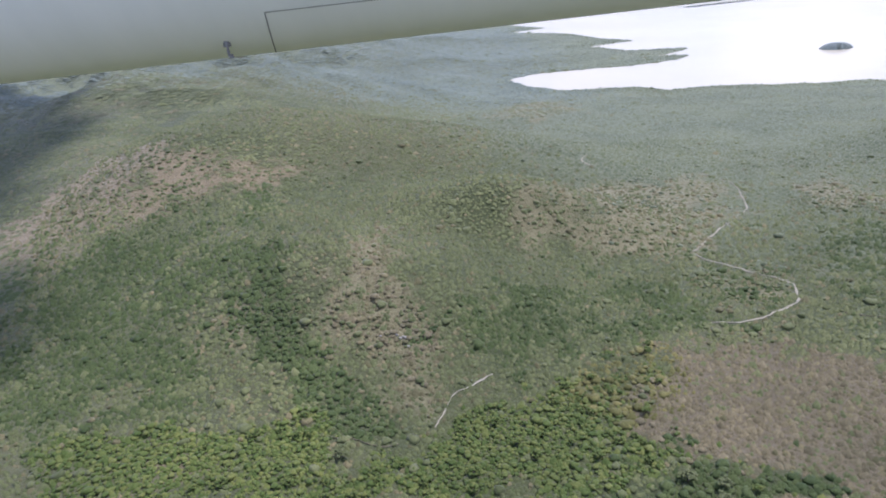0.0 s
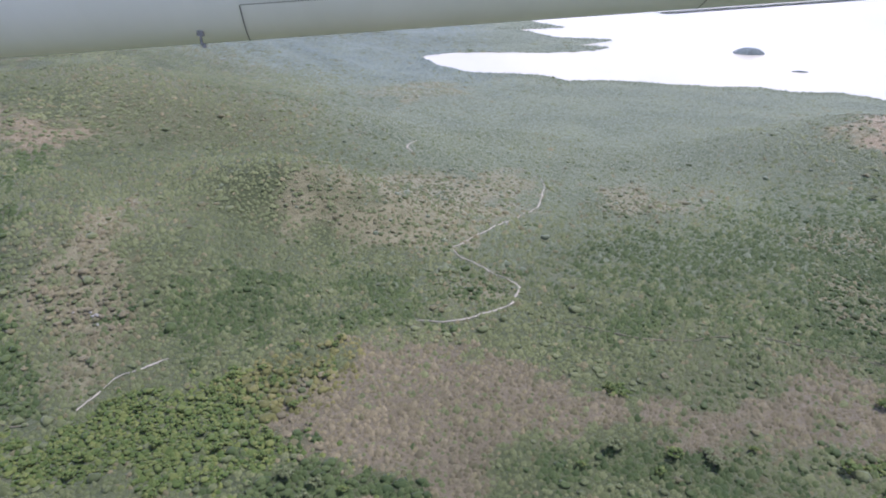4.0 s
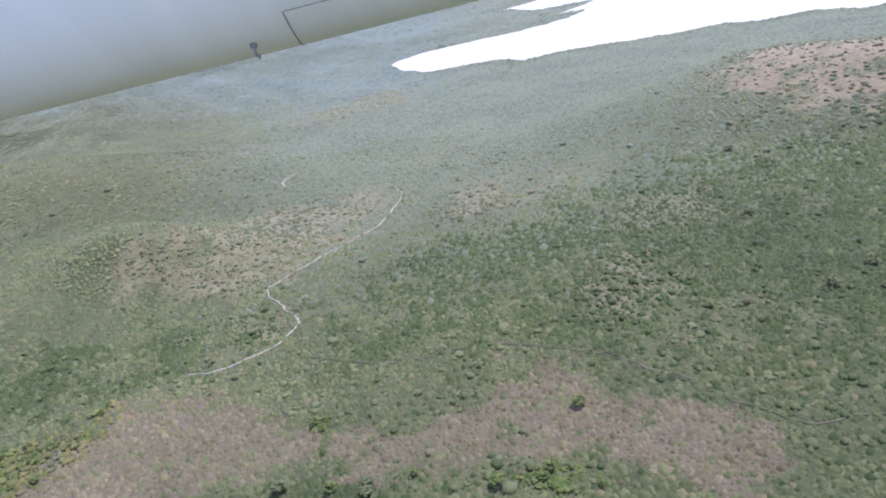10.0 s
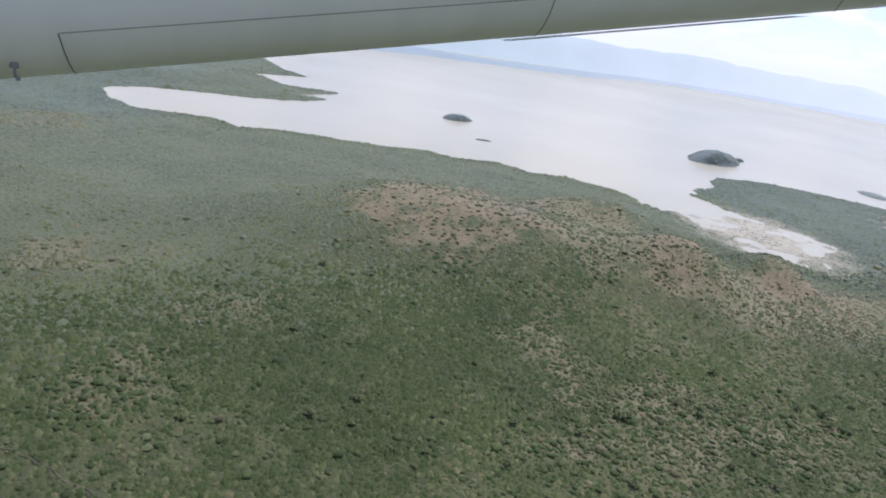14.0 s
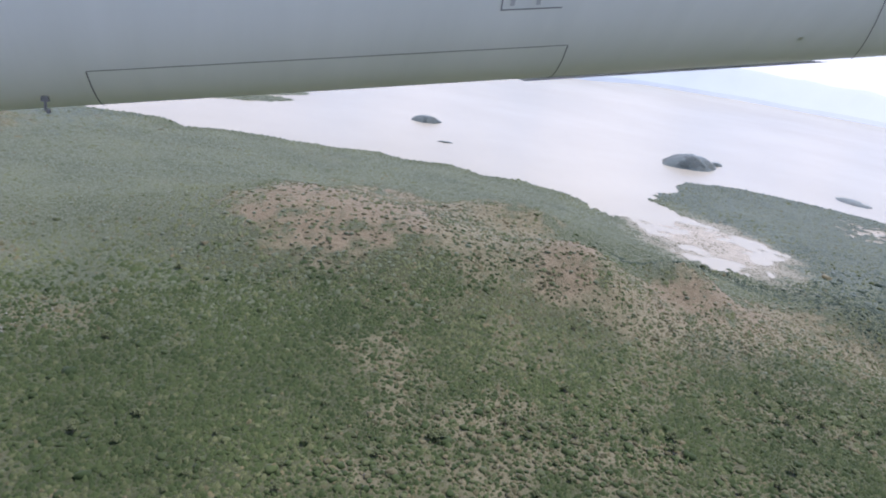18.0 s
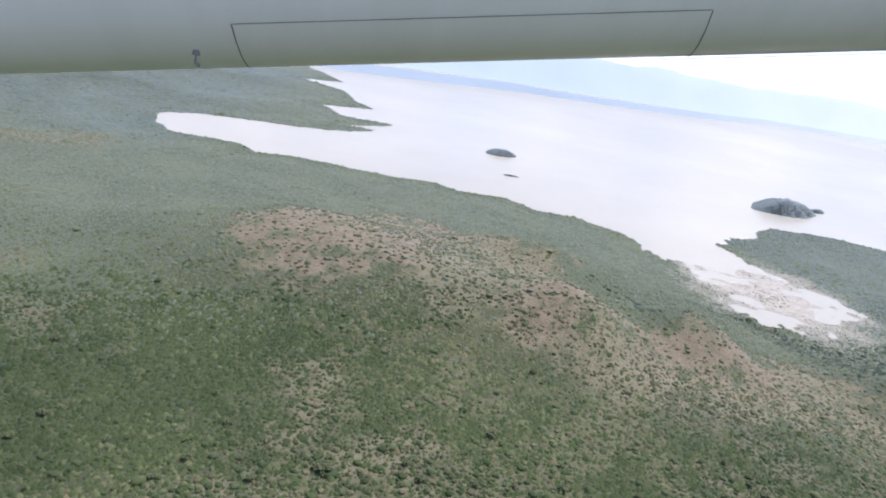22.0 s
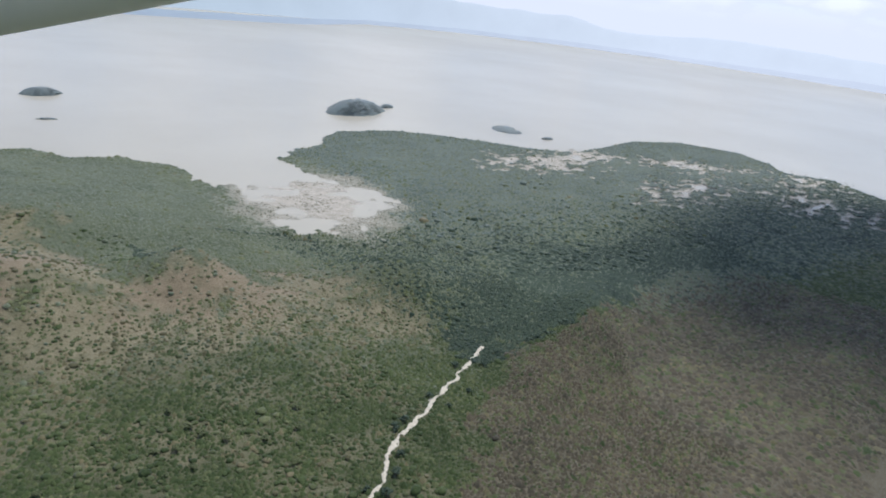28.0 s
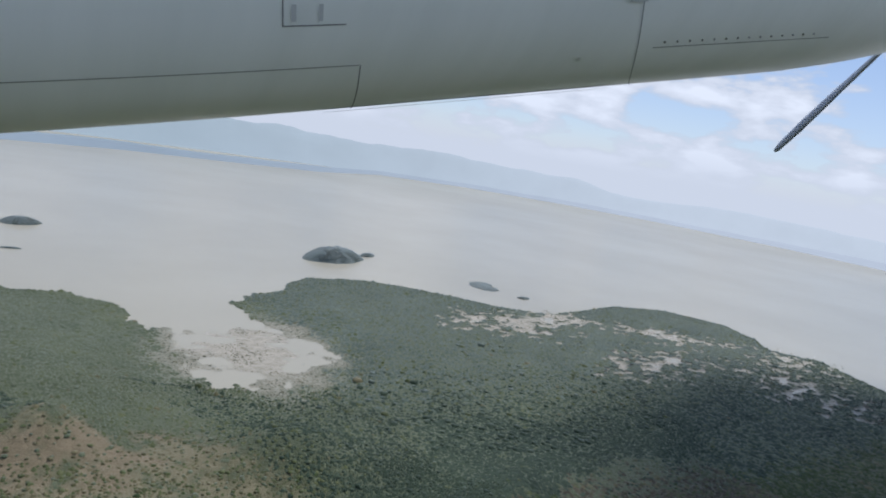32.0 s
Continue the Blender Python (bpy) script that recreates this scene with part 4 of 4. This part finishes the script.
def skin(name, rows, angles, mat, lift=0.0, label=""):
    bm = bmesh.new()
    grid = [[bm.verts.new(back_to @ on_nacelle(t, s, a, lift)) for a in angles] for t, s in rows]
    whole = abs(angles[-1] - angles[0]) > 359
    for r0, r1 in zip(grid, grid[1:]):
        for k in range(len(angles) - 1):
            bm.faces.new((r0[k], r0[k + 1], r1[k + 1], r1[k]))
    if whole:
        for ring in (grid[0], grid[-1]):
            bm.faces.new(ring[:-1])
        bmesh.ops.remove_doubles(bm, verts=bm.verts, dist=0.0005)
    bmesh.ops.recalc_face_normals(bm, faces=bm.faces)
    for f in bm.faces:
        f.smooth = len(f.verts) < 5
    return part(name, bm, mat, nacelle, label)


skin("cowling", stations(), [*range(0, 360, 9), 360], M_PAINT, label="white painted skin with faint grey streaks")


def cross_seam(t, at, a0, a1, bow=0.0):
    """A joint round the skin; bow: how far it sweeps forward towards the keel."""
    bm = bmesh.new()
    angles = np.linspace(a0, a1, max(3, int(abs(a1 - a0) / 5)))
    rows = [[bm.verts.new(back_to @ on_nacelle(t, at + bow * ((80 - a) / 75) ** 2 + d, a, 0.004)) for a in angles] for d in (0.0, 0.006)]
    for k in range(len(angles) - 1):
        bm.faces.new((rows[0][k], rows[0][k + 1], rows[1][k + 1], rows[1][k]))
    return part("panel_seam", bm, M_SEAM, nacelle)


def panel_set(t):
    """One length of cowl: the long lower door, its joints, hatch, drain and fixings, placed to fit the camera's view.
    """
    s0 = -0.70 - 0.0175 * t
    door = [(t, s0 + d) for d in np.linspace(0, 2.19, 9)]
    skin("door_seam", door, [44.5, 44.75], M_SEAM, 0.004)
    cross_seam(t, s0 + 0.03, 6, 44.6, -0.16)
    cross_seam(t, s0 + 2.16, 10, 44.6, 0.15)
    cross_seam(t, s0 + 3.72, 4, 110, 0.65)
    skin("keel_lip", [(t, s0 + d) for d in np.linspace(2.16, 4.1, 7)], [2, 6, 10, 13], M_PAINT, 0.016, "thin lip along the lower edge")
    cross_seam(t, s0 + 1.81, 56.5, 76)
    skin("hatch_seam", [(t, s0 + d) for d in (1.81, 1.95, 2.10)], [56.3, 56.6], M_SEAM, 0.004)
    for d in (1.85, 1.97):
        skin("hatch_latch", [(t, s0 + d), (t, s0 + d + 0.02)], [57.5, 59.5, 61.5], M_LATCH, 0.007, "small grey hatch latch")
    skin("vent", [(t, s0 + d) for d in (1.83, 1.90, 1.97)], [72.0, 74.0, 76.0], M_VENT, 0.005, "dark blue air vent")
    skin("bracket", [(t, s0 + d) for d in (3.66, 3.72, 3.78)], [60.5, 62, 63.5], M_LATCH, 0.02, "small grey bracket on a joint")
    skin("cover_plate", [(t, s0 + d) for d in (3.33, 3.40, 3.47)], [76, 78, 80], M_LATCH, 0.005, "small rounded cover plate")
    skin("nose_seam", [(t, s0 + 3.98 + d) for d in (0.0, 0.5, 1.0, 1.5)], [44.5, 44.8], M_SEAM, 0.004)
    skin("drain_port", [(t, s0 + d) for d in (3.47, 3.485, 3.50)], [41.2, 41.9, 42.6], M_METAL, 0.006, "small bright drain port")
    bm = bmesh.new()
    for d in np.linspace(4.05, 5.3, 14):
        made = bmesh.ops.create_icosphere(bm, subdivisions=1, radius=0.007, matrix=Matrix.Translation(back_to @ on_nacelle(t, s0 + d, 46.5, 0.002)))
    tagged(part("rivets", bm, M_SEAM, nacelle, "row of small dark rivets"), kind="stuff")
    foot = back_to @ on_nacelle(t, s0 - 0.25, 33)
    bm = bmesh.new()
    for at, rad, size in ((Vector((0, 0, 0.0)), 0.020, 0.03), (Vector((0.0, 0, -0.03)), 0.007, 0.06), (Vector((0.012, 0, -0.06)), 0.011, 0.02)):
        bmesh.ops.create_cone(bm, cap_ends=True, segments=8, radius1=rad, radius2=rad * 0.8, depth=size, matrix=Matrix.Translation(foot + at))
    part("drain_mast", bm, M_SEAM, nacelle, "small dark metal drain mast")


# the cowl details repeat every quarter second, to fit the camera's view at whole seconds
for k in range(129):
    panel_set(k / 4)

# propeller at rest ahead of the nose
eye, fwd, out, upw = beside(32)
hub = back_to @ (eye + fwd * 6.6 + out * 3.88 + upw * 0.75)
bm = bmesh.new()
rows = []
for f, rad in ((-0.25, 0.42), (0.0, 0.40), (0.25, 0.34), (0.5, 0.22), (0.68, 0.06)):
    rows.append([bm.verts.new(hub + fwd * f + (out * math.cos(k * 0.3927) + upw * math.sin(k * 0.3927)) * rad) for k in range(16)])
for r0, r1 in zip(rows, rows[1:]):
    for k in range(16):
        bm.faces.new((r0[k], r0[(k + 1) % 16], r1[(k + 1) % 16], r1[k])).smooth = True
bm.faces.new(rows[-1])
spinner = part("spinner", bm, M_PAINT, nacelle, "white pointed propeller spinner")
for b in range(6):
    a = radians(-45 + 60 * b)
    way, side = out * math.cos(a) + upw * math.sin(a), upw * math.cos(a) - out * math.sin(a)
    bm = bmesh.new()
    rings = []
    for q, wide, twist in ((0.35, 0.05, 60), (0.7, 0.08, 50), (1.2, 0.09, 40), (1.7, 0.085, 32), (2.05, 0.06, 28), (2.12, 0.025, 27)):
        tw = radians(twist)
        chord, thick = side * math.cos(tw) + fwd * math.sin(tw), fwd * math.cos(tw) - side * math.sin(tw)
        rings.append([bm.verts.new(hub + way * q + chord * wide * u + thick * 0.022 * v) for u, v in ((-1, 0), (-0.4, 1), (0.4, 0.8), (1, 0), (0.4, -0.5), (-0.4, -0.7))])
    for r0, r1 in zip(rings, rings[1:]):
        for k in range(6):
            bm.faces.new((r0[k], r0[(k + 1) % 6], r1[(k + 1) % 6], r1[k])).smooth = True
    bm.faces.new(rings[-1])
    bm.faces.new(rings[0])
    bmesh.ops.recalc_face_normals(bm, faces=bm.faces)
    part("blade", bm, M_BLADE, spinner, "dark grey propeller blade")


# ==== pale rocks on the plain ====
def boulder(seed):
    r = np.random.default_rng(seed)
    bm = bmesh.new()
    bmesh.ops.create_icosphere(bm, subdivisions=2, radius=1.0)
    for v in bm.verts:
        v.co *= 0.75 + 0.5 * noise.noise(v.co * 1.3 + Vector((seed * 3.1, 0, 0)))
        v.co.z = v.co.z * 0.6 + 0.25
    me = bpy.data.meshes.new("rock")
    bm.to_mesh(me)
    bm.free()
    me.materials.append(M_ROCK)
    return tagged(new("rock", me), "pale weathered rock among green bush", "rock", "pale rocks on the plain")


shapes = [boulder(k) for k in (1, 2, 3)]
spots = np.random.default_rng(12)
for k in range(36):
    cx, cy, far_ = ((389, 371, 9), (173, 397, 5), (376, 352, 6), (-30, 262, 5))[k % 4]
    x, y = cx + spots.normal(0, far_), cy + spots.normal(0, far_ * 0.7)
    m = pose(x, y, float(height(np.array([x]), np.array([y]))[0]) + 0.15, 0, 0, spots.uniform(0, 360))
    size = spots.uniform(0.5, 1.25)
    ob = shapes[k] if k < 3 else copy_thing(shapes[k % 3], m)
    ob.matrix_world = m @ Matrix.Diagonal((size, size * 0.8, size, 1))


# ==== single large trees that stand above the bush ====
M_BARK, n, l, p = material("grey_bark", 0.9, 0, 0.2)
bark = noise_node(n, l, 3.0, 6)
r = ramp(n, [(0.3, (0.10, 0.08, 0.06)), (0.7, (0.20, 0.17, 0.13))])
l.new(bark.outputs["Fac"], r.inputs["Fac"])
l.new(r.outputs["Color"], p.inputs["Base Color"])


def limb(bm, a, b, ra, rb):
    d = (b - a).normalized()
    s = d.orthogonal().normalized()
    u = d.cross(s)
    rings = [[bm.verts.new(q + (s * math.cos(k * 1.0472) + u * math.sin(k * 1.0472)) * rr) for k in range(6)] for q, rr in ((a, ra), ((a + b) / 2 + s * ra * 0.4, (ra + rb) / 2), (b, rb))]
    for r0, r1 in zip(rings, rings[1:]):
        for k in range(6):
            bm.faces.new((r0[k], r0[(k + 1) % 6], r1[(k + 1) % 6], r1[k])).smooth = True
    bm.faces.new(rings[-1])


def big_tree(seed, leaf, label):
    r = random.Random(seed)
    base = new("tree")
    tagged(base, label, "tree", "large trees above the bush")
    bm = bmesh.new()
    fork = Vector((r.uniform(-0.2, 0.2), r.uniform(-0.2, 0.2), 1.6))
    limb(bm, Vector((0, 0, -0.3)), fork, 0.24, 0.17)
    ends = []
    for k in range(6):
        a = k * 1.05 + r.uniform(-0.3, 0.3)
        e = fork + Vector((math.cos(a) * r.uniform(0.9, 1.9), math.sin(a) * r.uniform(0.9, 1.9), r.uniform(0.7, 1.7)))
        limb(bm, fork, e, 0.12, 0.04)
        ends.append(e)
    part("trunk", bm, M_BARK, base)
    bm = bmesh.new()
    for e in ends + [fork + Vector((0, 0, 1.8))]:
        for _ in range(7):
            at = e + Vector((r.gauss(0, 0.55), r.gauss(0, 0.55), r.gauss(0.1, 0.3)))
            size = r.uniform(0.35, 0.8)
            made = bmesh.ops.create_icosphere(bm, subdivisions=1, radius=size, matrix=Matrix.Translation(at) @ Matrix.Diagonal((1, 1, 0.7, 1)))
            for v in made["verts"]:
                v.co += Vector((r.gauss(0, 0.12), r.gauss(0, 0.12), r.gauss(0, 0.08))) * size * 1.4
    part("crown", bm, leaf, base)
    return base


KINDS = [big_tree(1, M_BRIGHT, "large bright green tree above lower bush"), big_tree(2, M_GREEN, "large dull green tree above lower bush"), big_tree(3, M_DARK, "large dark tree beside a sandy river bed")]
TREES = [(179, 176, 0, 0.8), (206, 172, 0, 0.88), (213, 180, 0, 1.19), (85, 169, 1, 0.99), (31, 163, 0, 1.15), (95, 166, 0, 0.81), (24, 189, 0, 1.03), (0, 181, 0, 0.99), (82, 162, 1, 1.07), (74, 173, 1, 1.16), (57, 155, 1, 0.91), (-49, 194, 1, 1.11), (310, 209, 0, 1.13), (199, 216, 0, 0.91), (245, 183, 0, 0.75), (276, 175, 0, 1.29), (295, 179, 0, 0.91), (192, 184, 1, 1.24), (227, 176, 1, 1.07), (455, 440, 1, 1.01)]
TREES += [(437, 265, 1, 1.18), (380, 261, 1, 0.77), (431, 346, 1, 1.14), (644, 271, 1, 0.96), (535, 313, 1, 0.8), (601, 260, 1, 1.11), (738, 258, 1, 1.26), (726, 372, 1, 0.86), (733, 248, 1, 1.1), (832, 306, 1, 0.91), (796, 230, 1, 1.16), (856, 214, 1, 1.15), (833, 255, 1, 0.87), (1031, 308, 2, 1.21), (985, 271, 2, 1.11), (954, 251, 2, 1.13), (945, 246, 2, 1.2), (935, 223, 2, 0.99), (925, 210, 2, 1.17), (913, 198, 2, 1.23)]
TREES += [(905, 205, 2, 0.81), (1053, 301, 2, 1.22), (1076, 315, 2, 0.97), (1016, 269, 2, 1.01), (991, 257, 2, 0.83), (692, 303, 1, 1.13), (652, 260, 1, 0.91), (605, 259, 1, 1.23), (726, 265, 1, 0.9)]
for k, (x, y, sort, size) in enumerate(TREES):
    m = pose(x, y, float(height(np.array([x]), np.array([y]))[0]), 0, 0, 77 * k % 360)
    tree = copy_thing(KINDS[sort], m)
    tree.scale = (size, size, size * 0.9)
# more of them where the valley woods stand thickest
pick = np.random.default_rng(21)
tx, ty = pick.uniform(-120, 900, 9000), pick.uniform(118, 290, 9000)
tg = growth(tx, ty)
thick = clear_of_tracks(tx, ty) & (tg[3] < 0.3)
for sort, share, count in ((0, tg[0], 55), (1, tg[6], 80), (2, tg[4] * (tx > 400), 55)):
    for k in np.where((share > 0.7) & thick)[0][:count]:
        x, y, size = float(tx[k]), float(ty[k]), float(pick.uniform(0.5, 0.95))
        tree = copy_thing(KINDS[sort], pose(x, y, float(height(np.array([x]), np.array([y]))[0]), 0, 0, 77 * int(k) % 360))
        tree.scale = (size, size, size * 0.85)
for k in KINDS:
    for o in (*k.children, k):
        bpy.data.objects.remove(o)
